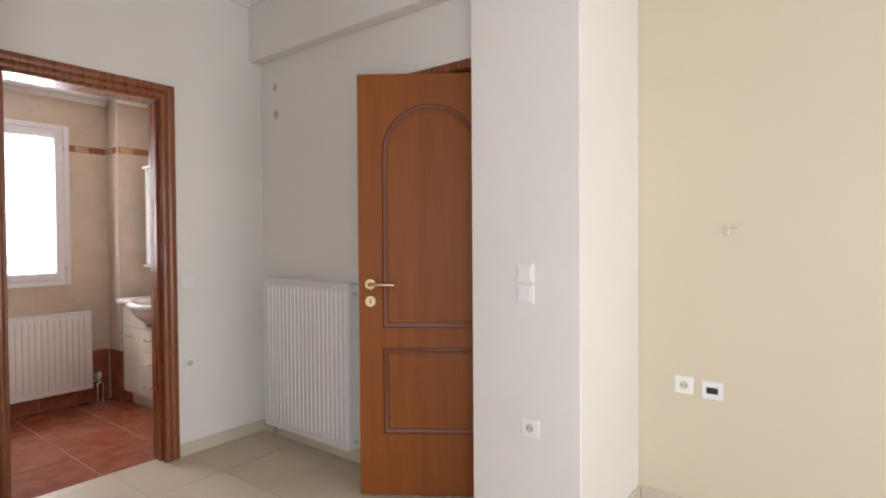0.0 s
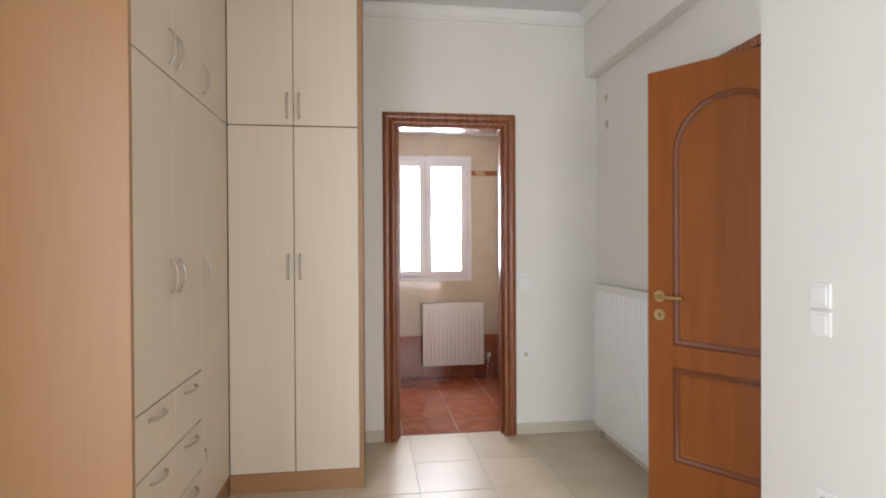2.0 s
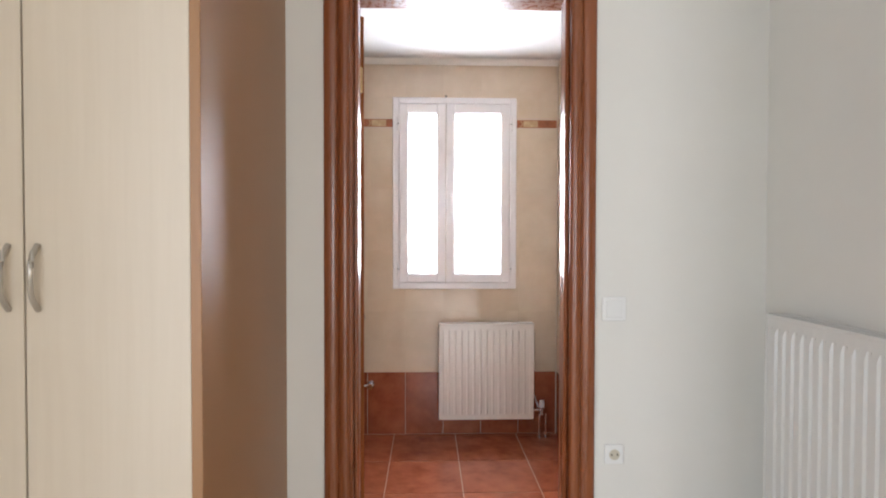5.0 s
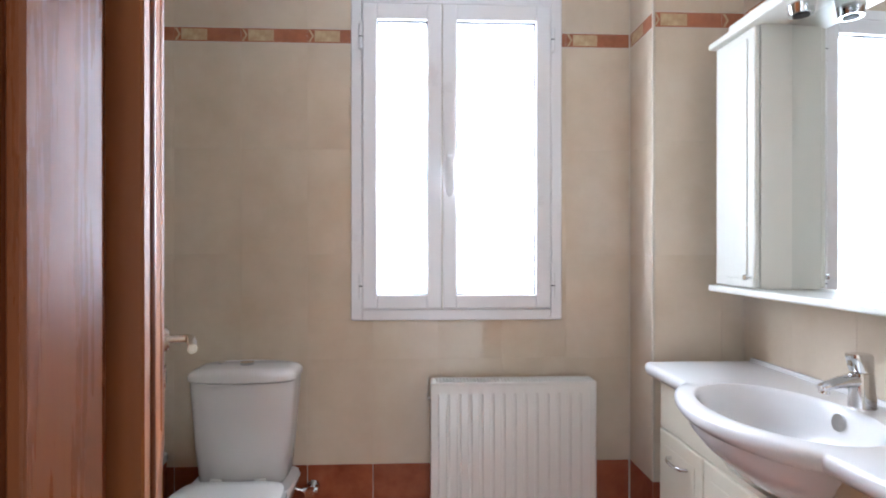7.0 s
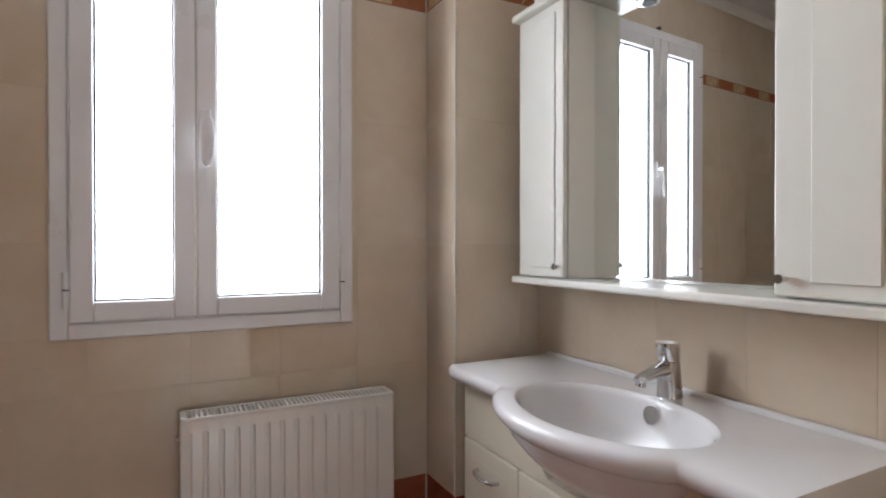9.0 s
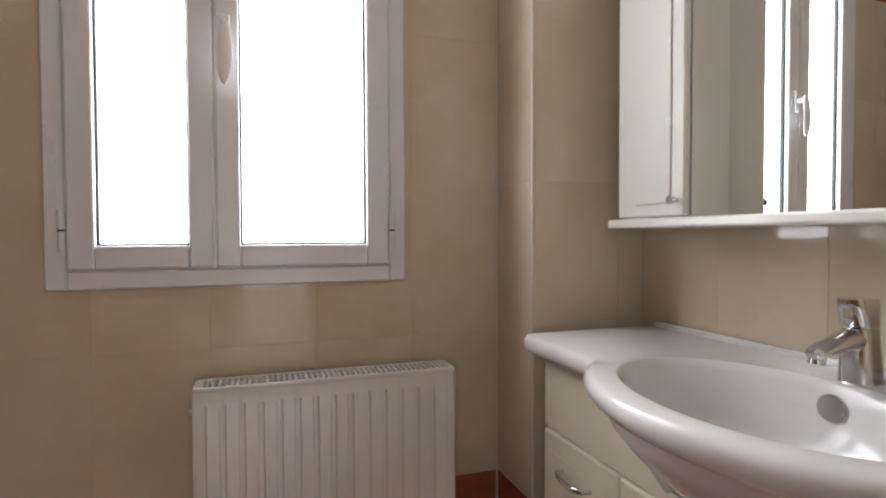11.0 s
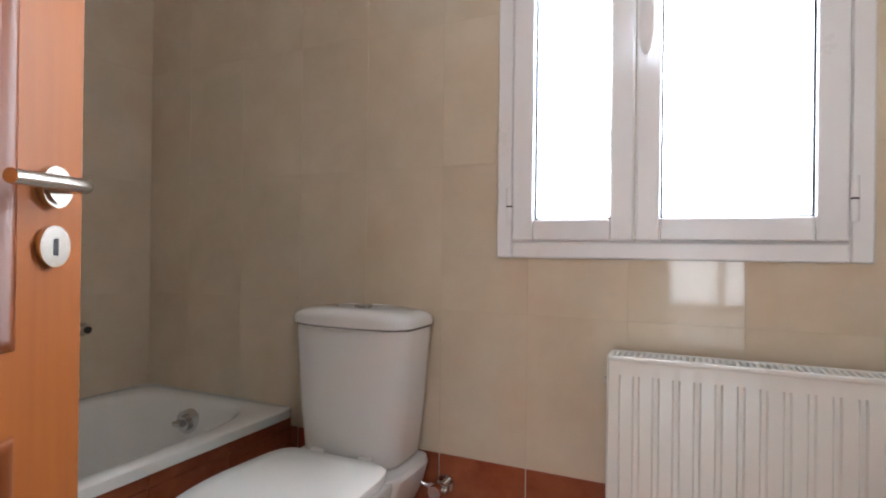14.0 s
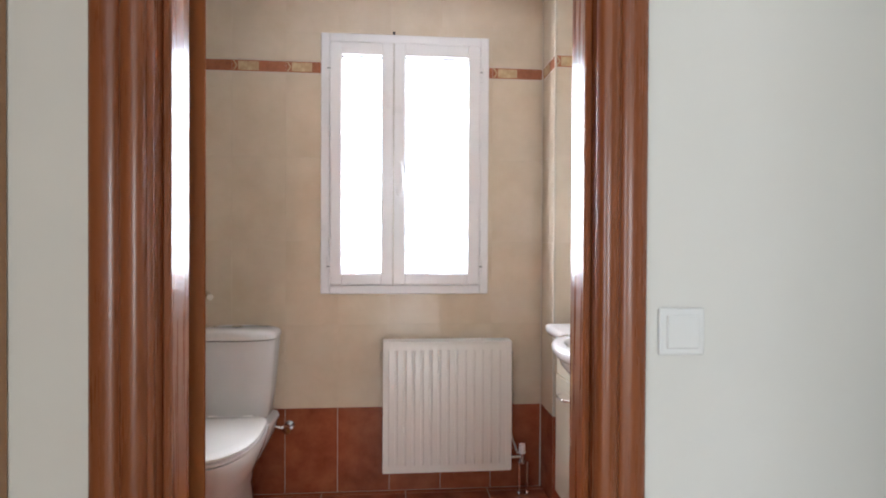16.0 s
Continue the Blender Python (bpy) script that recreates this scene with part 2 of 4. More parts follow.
# cornice: stepped plaster moulding
def cornice(name, x0, y0, x1, y1, inward, z, size, label):
    prof = [(0, 0), (0.25, 0), (0.3, 0.12), (0.55, 0.3), (0.85, 0.72), (0.88, 0.85), (1.0, 0.88), (1.0, 1.0), (0, 1.0)]
    bm = bmesh.new()
    ix, iy = inward
    rings = []
    for x, y, e in ((x0, y0, 0), (x1, y1, 1)):
        rings.append([(x + ix * u * size, y + iy * u * size, z - size + v * size) for u, v in prof])
    loft(bm, rings)
    return structure(name, bm, "cornice", label, "cornice")


cornice("trim_cornice_door", -0.50, -0.001, ROOM_R - 0.087, -0.001, (0, -1), CEIL - 0.001, 0.07, "white plaster cornice along the wall top")
cornice("trim_cornice_beam", ROOM_R - 0.087, -0.075, ROOM_R - 0.087, -1.84, (-1, 0), CEIL - 0.001, 0.07, "white plaster cornice along the beam")
cornice("trim_cornice_bath", BATH_L, WIN_Y - 0.001, COL_X, WIN_Y - 0.001, (0, -1), BATH_CEIL - 0.001, 0.035, "white cornice strip above the tiles")
cornice("trim_cornice_column", COL_X, COL_Y - 0.001, BATH_R, COL_Y - 0.001, (0, -1), BATH_CEIL - 0.001, 0.035, "white cornice strip above the tiles")

structure("wall_window", boxes((BATH_L - 0.35, WX0 + 0.02, WIN_Y + 0.001, 1.95, 0, 2.6), (WX1 - 0.02, BATH_R + 0.25, WIN_Y + 0.001, 1.95, 0, 2.6),
          (WX0 + 0.02, WX1 - 0.02, WIN_Y + 0.001, 1.95, 0, WZ0 + 0.02), (WX0 + 0.02, WX1 - 0.02, WIN_Y + 0.001, 1.95, WZ1 - 0.02, 2.6)),
          "grout", "tiled bathroom wall with the window")
NICHE = (0.42, 1.443, 0.803, 1.98)    # y0, y1, z0, z1 of the recess over the tub
ny0, ny1, nz0, nz1 = NICHE
structure("wall_tub", boxes((BATH_L - 0.35, BATH_L - 0.001, BATH_DOOR, ny0, 0, 2.6), (BATH_L - 0.35, BATH_L - 0.001, ny1, WIN_Y, 0, 2.6),
          (BATH_L - 0.35, BATH_L - 0.001, ny0, ny1, 0, nz0), (BATH_L - 0.35, BATH_L - 0.001, ny0, ny1, nz1, 2.6),
          (BATH_L - 0.35, BATH_L - 0.13, ny0, ny1, nz0, nz1)), "beige", "tiled bathroom wall with a recess above the tub")
structure("wall_basin", boxes((BATH_R + 0.001, BATH_R + 0.25, BATH_DOOR, WIN_Y, 0, 2.6)), "grout", "tiled bathroom wall behind the washbasin")
structure("column_bath", boxes((COL_X + 0.001, BATH_R, COL_Y + 0.001, WIN_Y, 0, 2.6)), "grout", "tiled boxed-in pipe column", "column")
structure("ceiling_bath", boxes((BATH_L - 0.35, BATH_R + 0.25, BATH_DOOR - 0.002, 1.95, BATH_CEIL, BATH_CEIL + 0.1)), "ceiling", "white bathroom ceiling", "ceiling")
floor_bed = structure("floor", boxes((ROOM_L - 0.2, 2.05, ROOM_BACK - 0.3, 0.085, -0.12, -0.002)), "floor_grout", "cream ceramic tile floor", "floor")
floor_bath = structure("floor_bath", boxes((BATH_L - 0.35, BATH_R + 0.25, 0.085, 1.95, -0.12, -0.002)), "terra_grout", "terracotta ceramic tile floor", "floor")


# ---------------------------------------------------------------- windows
def bath_window():
    w = tagged(new("window_1"), "white aluminium casement window with two unequal sashes", "window", kind="structure")
    y0, y1 = WIN_Y - 0.012, WIN_Y + 0.07
    f = 0.042
    part("window_frame", boxes((WX0, WX0 + f, y0, y1, WZ0, WZ1), (WX1 - f, WX1, y0, y1, WZ0, WZ1), (WX0 + f, WX1 - f, y0, y1, WZ0, WZ0 + f),
         (WX0 + f, WX1 - f, y0, y1, WZ1 - f, WZ1), bevel=0.004), "pvc", w)
    mid = 0.086
    for x0, x1, gx0, gx1 in ((WX0 + f + 0.003, mid - 0.002, -0.159, 0.030), (mid + 0.002, WX1 - f - 0.003, 0.142, 0.444)):
        z0, z1 = WZ0 + f + 0.003, WZ1 - f - 0.003
        gz0, gz1 = 1.051, 2.090
        s0, s1 = y0 - 0.010, y0 + 0.05
        sash = part("sash", boxes((x0, gx0, s0, s1, z0, z1), (gx1, x1, s0, s1, z0, z1), (gx0, gx1, s0, s1, z0, gz0), (gx0, gx1, s0, s1, gz1, z1), bevel=0.005, seg=2), "pvc", w)
        g = 0.0045
        part("gasket", boxes((gx0, gx0 + g, s0 + 0.018, s0 + 0.03, gz0, gz1), (gx1 - g, gx1, s0 + 0.018, s0 + 0.03, gz0, gz1),
             (gx0 + g, gx1 - g, s0 + 0.018, s0 + 0.03, gz0, gz0 + g), (gx0 + g, gx1 - g, s0 + 0.018, s0 + 0.03, gz1 - g, gz1)), "gasket", sash)
        pane = part("pane", boxes((gx0 + 0.001, gx1 - 0.001, s0 + 0.022, s0 + 0.026, gz0 + 0.001, gz1 - 0.001)), "glass", sash)
        pane.visible_shadow = False
    a0, a1, c0, c1 = WX0 + f + 0.0004, WX1 - f - 0.0004, WZ0 + f + 0.0004, WZ1 - f - 0.0004
    # added strips fill the gap round the sashes, blocking leaking lamp light
    part("weather_seal", boxes((a0, a1, y0 + 0.005, y0 + 0.046, c0, c0 + 0.0023), (a0, a1, y0 + 0.005, y0 + 0.046, c1 - 0.0023, c1),
         (a0, a0 + 0.0023, y0 + 0.005, y0 + 0.046, c0 + 0.003, c1 - 0.003), (a1 - 0.0023, a1, y0 + 0.005, y0 + 0.046, c0 + 0.003, c1 - 0.003)), "pvc", w)
    part("meeting_gap", boxes((mid - 0.0018, mid + 0.0018, y0 - 0.004, y0 + 0.03, WZ0 + f, WZ1 - f)), "handle_grey", w)
    # lever handle on the meeting stile
    hx, hy = 0.112, y0 - 0.010
    h = part("handle", box(bmesh.new(), hx - 0.012, hx + 0.012, hy - 0.012, hy - 0.0005, 1.505, 1.585, bevel=0.004, seg=2), "pvc", w, "white window handle")
    bm = bmesh.new()
    rod(bm, (hx, hy - 0.010, 1.545), (hx, hy - 0.034, 1.545), 0.009)
    loft(bm, [[(hx + w * math.cos(q), hy - 0.034 - 0.005 * (1 + math.sin(q)) - d, z) for q in (2 * math.pi * k / 16 for k in range(16))]
              for z, w, d in ((1.562, 0.005, 0.0), (1.556, 0.012, 0.001), (1.535, 0.016, 0.003), (1.50, 0.018, 0.006), (1.455, 0.017, 0.006), (1.428, 0.011, 0.004), (1.418, 0.004, 0.002))])
    part("lever", bm, "pvc", h, smooth=True)
    for x in (WX0 + f - 0.004, WX1 - f + 0.004):
        for z in (1.085, 2.02):
            bm = bmesh.new()
            rod(bm, (x, y0 - 0.013, z - 0.046), (x, y0 - 0.013, z - 0.002), 0.008)
            rod(bm, (x, y0 - 0.013, z + 0.002), (x, y0 - 0.013, z + 0.046), 0.008)
            h = part("hinge", bm, "pvc", w, smooth=True)
            part("hinge_pin", rod(bmesh.new(), (x, y0 - 0.013, z - 0.0025), (x, y0 - 0.013, z + 0.0025), 0.0075), "dark", h)
    bm = boxes((mid - 0.006, mid + 0.006, y0 - 0.006, y0 + 0.01, WZ1, WZ1 + 0.012))
    part("stop", bm, "dark", w)


bath_window()


def balcony_window():
    w = tagged(new("window_2"), "white framed balcony opening behind the camera", "window", kind="structure")
    x0, x1 = ROOM_L - 0.10, ROOM_L - 0.04
    part("window_frame", boxes((x0, x1, -5.1, -5.03, 0, 2.4), (x0, x1, -2.87, -2.8, 0, 2.4), (x0, x1, -5.03, -2.87, 2.33, 2.4), (x0, x1, -3.99, -3.91, 0.0, 2.33), bevel=0.004), "pvc", w)

    w = tagged(new("window_3"), "white framed two-leaf terrace opening", "window", kind="structure")
    y0, y1 = ROOM_BACK - 0.10, ROOM_BACK - 0.04
    part("window_frame", boxes((-0.25, -0.18, y0, y1, 0, 2.4), (1.44, 1.51, y0, y1, 0, 2.4), (-0.18, 1.44, y0, y1, 2.33, 2.4), (0.57, 0.69, y0, y1, 0.0, 2.33), bevel=0.004), "pvc", w)


balcony_window()


# ---------------------------------------------------------------- bathroom door frame and leaf
def door_frame():
    d = tagged(new("door_1"), "cherry wood door frame with rounded moulded casing", "door frame", kind="structure")
    # moulded casing, swept as a profile round both jambs and the head
    x0, x1, zt = -0.375, 0.530, 2.200
    prof = [(0.0, 0.0)]
    for u0, u1, base, rise in ((0.0, 0.047, 0.010, 0.012), (0.049, 0.086, 0.012, 0.015)):
        for k in range(9):
            q = math.pi * (0.06 + 0.88 * k / 8)
            prof.append(((u0 + u1) / 2 - (u1 - u0) / 2 * math.cos(q), base + rise * math.sin(q) ** 0.8))
    prof.append((0.086, 0.0))
    for name, pts in (("casing_jamb", [(x0, 0, 1, 0), (x0, zt, 1, -1)]), ("casing_head", [(x0, zt, 1, -1), (x1, zt, -1, -1)]), ("casing_jamb", [(x1, zt, -1, -1), (x1, 0, -1, 0)])):
        for side, base in ((-1, -0.0005), (1, BATH_DOOR + 0.0085)):
            bm = bmesh.new()
            wide = 0.03 if side > 0 else 0.0    # the bathroom face has a wider reveal on the lock side
            loft(bm, [[(px + (wide if px == x1 else 0.0) + sx * u, base + side * v, pz + sz * u) for u, v in prof] for px, pz, sx, sz in pts])
            part(name, bm, "casing", d, smooth=True)
    a, b, t = OPEN_L, OPEN_R, OPEN_T
    y0, y1 = -0.006, BATH_DOOR + 0.008
    for p in ((a - 0.028, a + 0.012, y0, y1, 0, t), (b - 0.012, b + 0.028, y0, y1, 0, t)):
        part("jamb", boxes(p, bevel=0.003), "casing", d)
    part("head", boxes((a + 0.012, b - 0.012, y0, y1, t - 0.012, t + 0.028), bevel=0.003), "casing", d)
    for p in ((a + 0.012, a + 0.026, 0.03, 0.095, 0, t - 0.012), (b - 0.026, b - 0.012, 0.03, 0.095, 0, t - 0.012)):
        part("stop", boxes(p, bevel=0.003), "casing", d)
    part("strike_plate", boxes((b - 0.0145, b - 0.0118, 0.105, 0.13, 0.80, 1.00)), "brass", d, "brass strike plate")
    for z in (0.25, 1.85):
        bm = bmesh.new()
        rod(bm, (a + 0.018, y1 + 0.008, z - 0.045), (a + 0.018, y1 + 0.008, z + 0.045), 0.008)
        part("hinge", bm, "brass", d, smooth=True)


door_frame()


def panel_outline(x0, x1, z0, z1, arched, n=18):
    """Outline of a door panel; the arched kind has a half-round top."""
    if not arched:
        return [(x0, z0), (x1, z0), (x1, z1), (x0, z1)]
    r = (x1 - x0) / 2
    cx, cz = (x0 + x1) / 2, z1 - r
    return [(x0, z0), (x1, z0)] + [(cx + r * math.cos(math.pi * k / n), cz + r * math.sin(math.pi * k / n)) for k in range(n + 1)]


def door_leaf(name, label, width, height, at, turn, lever_z, metal, key_drop):
    """A leaf in its own axes: hinge at x 0, free edge at x = width, thickness along y."""
    d = thing(name, label, "door", at=at, turn=turn)
    th = 0.042
    part("slab", box(bmesh.new(), 0, width, -th / 2, th / 2, 0.008, height, bevel=0.003), "door", d)
    m = width * 0.165
    for y, out in ((-th / 2, -1), (th / 2, 1)):
        for z0, z1, arched in ((0.316, 0.750, False), (0.848, height - 0.15, True)):
            for name, material, label, prof in (
                    ("moulding", "door_dark", "darker moulded panel rim", ((0, 0.0004), (0.003, 0.0045), (0.008, 0.0062), (0.013, 0.0055), (0.019, 0.0022), (0.023, 0.0004))),
                    ("bead", "door", "", ((0.029, 0.0004), (0.031, 0.0028), (0.035, 0.0036), (0.039, 0.0028), (0.041, 0.0004))),
                    # no groove is cut: a thin darker strip paints its shade
                    ("groove_line", "door_dark", "", ((0.0235, 0.0004), (0.025, 0.0008), (0.027, 0.0008), (0.0285, 0.0004)))):
                rings = []
                for inset, depth in prof:
                    o = panel_outline(m + inset, width - m - inset, z0 + inset, z1 - inset, arched)
                    rings.append([(x, y + out * depth, z) for x, z in o])
                part(name, loft(bmesh.new(), rings, cap0=False, cap1=False), material, d, label, smooth=True)
        hx, hz = width - 0.06, lever_z
        bm = bmesh.new()
        rod(bm, (hx, y, hz), (hx, y + out * 0.010, hz), 0.026, 28)
        rod(bm, (hx, y + out * 0.010, hz), (hx, y + out * 0.014, hz), 0.021, 28)
        h = part("door_handle", bm, metal, d, "round satin brass rose with lever", smooth=True)
        bm = bmesh.new()
        tube(bm, [(hx, y + out * 0.010, hz), (hx, y + out * 0.045, hz), (hx - 0.010, y + out * 0.052, hz), (hx - 0.03, y + out * 0.053, hz),
                  (hx - 0.125, y + out * 0.053, hz - 0.002)], 0.0085, 14)
        part("lever", bm, metal, h, smooth=True)
        bm = bmesh.new()
        rod(bm, (hx, y, hz - key_drop), (hx, y + out * 0.008, hz - key_drop), 0.026, 28)
        k = part("keyhole_rose", bm, metal, d, smooth=True)
        part("keyhole", boxes((hx - 0.0035, hx + 0.0035, y + out * 0.0078, y + out * 0.0088, hz - key_drop - 0.012, hz - key_drop + 0.010)), "dark", k)
    part("lock_plate", boxes((width - 0.0005, width + 0.0015, -0.010, 0.010, 0.90, 1.14)), metal, d, "brass lock plate")
    return d


# bathroom door, swung back against the tub
door_leaf("bathroom_door", "open cherry wood panel door with an arched upper panel", 0.690, 2.09, (-0.284, 0.178, 0.0), 113.6, 1.043, "steel", 0.074)
# bedroom door, ajar
HX, HY = 1.275, -1.813
door_leaf("bedroom_door", "half-open cherry wood panel door with an arched upper panel", 0.730, 2.115, (HX, HY, 0.0), 125.0, 1.070, "brass", 0.086)


def room_door_frame():
    d = tagged(new("door_2"), "cherry wood frame of the bedroom door", "door frame", kind="structure")
    part("head", boxes((1.108, 1.372, -1.838, -1.082, 2.121, 2.164), bevel=0.003), "casing", d)
    part("jamb", boxes((1.19, 1.372, -1.838, -1.835, 0, 2.12)), "casing", d)
    part("jamb", boxes((1.19, 1.372, -1.118, -1.082, 0, 2.12), bevel=0.003), "casing", d)


room_door_frame()


# ---------------------------------------------------------------- wardrobe
def bow_handle(m, length, parent):
    """A curved bar pull; m gives its middle and axes: z along the bar, -y out of the door."""
    bm = bmesh.new()
    pts = []
    for k in range(9):
        s = -1 + 2 * k / 8
        pts.append(m @ Vector((0, -0.003 - 0.024 * (1 - s * s) ** 0.7, s * length / 2)))
    tube(bm, pts, 0.0058, 8)
    return part("handle", bm, "handle_grey", parent, "satin grey bow handle", smooth=True)


WF_Y, WF_X, W_MID, W_TOP = -0.674, -1.201, 1.949, 2.86


def wardrobe_back():
    w = thing("wardrobe", "tall cream laminate wardrobe with beech sides facing the room", "wardrobe", "fitted wardrobes")
    y0 = -0.003
    part("side", boxes((-0.523, -0.500, WF_Y - 0.004, y0, 0, W_TOP), bevel=0.0015), "beech", w, "beech laminate side panel")
    part("plinth", boxes((WF_X, -0.523, WF_Y + 0.004, WF_Y + 0.03, 0, 0.105)), "beech", w, "beech laminate plinth")
    # solid body, near-black so the door joints look shaded
    part("body", boxes((ROOM_L + 0.002, -0.523, WF_Y + 0.022, y0, 0.105, W_TOP)), "dark", w, "carcass coloured near-black for the shade in the door gaps")
    xm = (WF_X - 0.523) / 2
    for x0, x1, hx in ((WF_X + 0.004, xm - 0.0022, xm - 0.030), (xm + 0.0022, -0.5245, xm + 0.030)):
        for z0, z1, hz in ((0.108, W_MID - 0.003, 1.20), (W_MID + 0.003, W_TOP - 0.002, 2.055)):
            dr = part("door", boxes((x0, x1, WF_Y, WF_Y + 0.018, z0, z1), bevel=0.0012), "laminate", w, "cream laminate door")
            bow_handle(pose(hx, WF_Y, hz), 0.135, dr)


def wardrobe_wing():
    w = thing("wardrobe", "tall cream laminate wardrobe with drawers and a beech end panel", "wardrobe", "fitted wardrobes")
    ye = -1.820
    part("side", boxes((ROOM_L + 0.002, WF_X + 0.002, ye - 0.022, ye, 0, W_TOP), bevel=0.0015), "beech", w, "wide beech laminate end panel")
    part("plinth", boxes((WF_X - 0.03, WF_X - 0.004, ye, WF_Y, 0, 0.105)), "beech", w, "beech laminate plinth")
    # carcass colour carries the shade seen between doors and drawers
    part("body", boxes((ROOM_L + 0.002, WF_X - 0.022, ye, WF_Y + 0.020, 0.09, W_TOP)), "dark", w, "carcass coloured near-black for the shade in the door gaps")
    js = (ye, -1.462, -1.128, WF_Y)
    turned = pose(0, 0, 0, 0, 0, 90)
    for k in range(3):
        y0, y1 = js[k] + 0.0015, js[k + 1] - 0.0015
        hy = (y1 - 0.03, y0 + 0.05, y0 + 0.05)[k]
        low = 0.108 if k == 2 else 0.772
        for z0, z1, hz in ((low, W_MID - 0.003, 1.20), (W_MID + 0.003, W_TOP - 0.002, 2.06)):
            dr = part("door", boxes((WF_X - 0.018, WF_X, y0, y1, z0, z1), bevel=0.0012), "laminate", w, "cream laminate door")
            bow_handle(pose(WF_X, hy, hz) @ turned, 0.135, dr)
        if k < 2:
            for z0, z1 in ((0.556, 0.766), (0.337, 0.550), (0.108, 0.331)):
                dr = part("drawer", boxes((WF_X - 0.018, WF_X, y0, y1, z0, z1), bevel=0.0012), "laminate", w, "cream laminate drawer front")
                bow_handle(pose(WF_X, (y0 + y1) / 2, z1 - 0.040) @ turned @ pose(0, 0, 0, 0, 90, 0), 0.135, dr)
        else:
            bm = bmesh.new()
            rod(bm, (WF_X, y0 + 0.03, 0.40), (WF_X + 0.006, y0 + 0.03, 0.40), 0.009)
            box(bm, WF_X + 0.006, WF_X + 0.010, y0 + 0.027, y0 + 0.033, 0.345, 0.40)
            part("key", bm, "steel", w, "small key in the lock")


wardrobe_back()
wardrobe_wing()


# ---------------------------------------------------------------- radiators
def radiator(name, label, length, height, depth, at, turn, columns):
    """A pressed steel panel radiator: front along x, facing -y; its foot at z 0."""
    r = thing(name, label, "radiator", at=at, turn=turn)
    # corrugated face
    bm = bmesh.new()
    top, bot, e = height - 0.035, 0.035, 0.018
    pitch = (length - 2 * e) / columns
    xs = []
    for k in range(columns):
        x = e + k * pitch
        xs += [(x, 0.0), (x + pitch * 0.10, 0.0), (x + pitch * 0.20, -0.008), (x + pitch * 0.80, -0.008), (x + pitch * 0.90, 0.0)]
    xs = [(0.0, 0.0)] + xs + [(length, 0.0)]
    rows = ((0.0, 0.0), (bot, 0.0), (bot + 0.022, 1.0), (top - 0.022, 1.0), (top, 0.0), (height, 0.0))
    grid = [[bm.verts.new((x, y * f, z)) for x, y in xs] for z, f in rows]
    for a, b in zip(grid, grid[1:]):
        for k in range(len(xs) - 1):
            bm.faces.new((a[k], a[k + 1], b[k + 1], b[k]))
    part("front_panel", bm, "white_enamel", r, smooth=True)
    part("back_panel", boxes((0.004, length - 0.004, depth - 0.012, depth, 0, height - 0.004), (0.0, length, 0.0005, 0.012, 0.002, height - 0.001), bevel=0.002), "white_enamel", r)
    for x in (-0.0035, length + 0.0005):
        part("side_cover", boxes((x, x + 0.003, -0.003, depth + 0.002, 0.004, height + 0.004), bevel=0.001), "white_enamel", r)
    # top grille: rim and cross slats
    g = part("top_grille", boxes((0, length, -0.003, 0.006, height - 0.004, height + 0.006), (0, length, depth - 0.006, depth + 0.003, height - 0.004, height + 0.006),
             (-0.0035, 0.010, 0.006, depth - 0.006, height - 0.004, height + 0.006), (length - 0.010, length + 0.0035, 0.006, depth - 0.006, height - 0.004, height + 0.006), bevel=0.0015), "white_enamel", r)
    n = int(length / 0.0125)
    for k in range(1, n):
        x = length * k / n
        part("slat", boxes((x - 0.003, x + 0.003, 0.006, depth - 0.006, height - 0.001, height + 0.003)), "white_enamel", g)
    part("convector", boxes(*[(x * length / 26, x * length / 26 + 0.002, 0.014, depth - 0.014, 0.06, height - 0.06) for x in range(1, 26)]), "dark", r)
    for x in (0.12, length - 0.12):
        for z0, z1 in ((height - 0.16, height - 0.05), (0.06, 0.16)):
            part("bracket", boxes((x - 0.015, x + 0.015, depth, depth + 0.035, z0, z1)), "white_enamel", r)
    return r


rb = radiator("radiator", "white ribbed panel radiator on the tiled wall", 0.596, 0.604, 0.080, (0.045, 1.602, 0.132), 0, 14)
rt = radiator("radiator", "tall white ribbed panel radiator on the bedroom wall", 0.80, 0.955, 0.070, (1.050, -0.120, 0.085), -90, 20)


def valve_set(r, x, y, z_in, floor_z):
    bm = bmesh.new()
    rod(bm, (x - 0.075, y, z_in), (x, y, z_in), 0.010)
    rod(bm, (x, y, z_in - 0.03), (x, y, z_in + 0.02), 0.014)
    v = part("valve", bm, "chrome", r, "chrome valve body", smooth=True)
    bm = bmesh.new()
    rod(bm, (x, y, z_in + 0.02), (x, y, z_in + 0.062), 0.017, 20, 0.015)
    part("valve_cap", bm, "pvc", v, "white plastic valve cap", smooth=True)
    for dx in (-0.014, 0.026):
        bm = bmesh.new()
        tube(bm, [(x + dx, y, z_in - 0.02), (x + dx, y, (z_in + floor_z) / 2), (x + dx, y + 0.004, floor_z)], 0.008, 10)
        part("pipe", bm, "chrome", r, "bare metal pipe", smooth=True)
        bm = bmesh.new()
        rod(bm, (x + dx, y, floor_z), (x + dx, y, floor_z + 0.008), 0.018)
        part("pipe_collar", bm, "chrome", r, smooth=True)


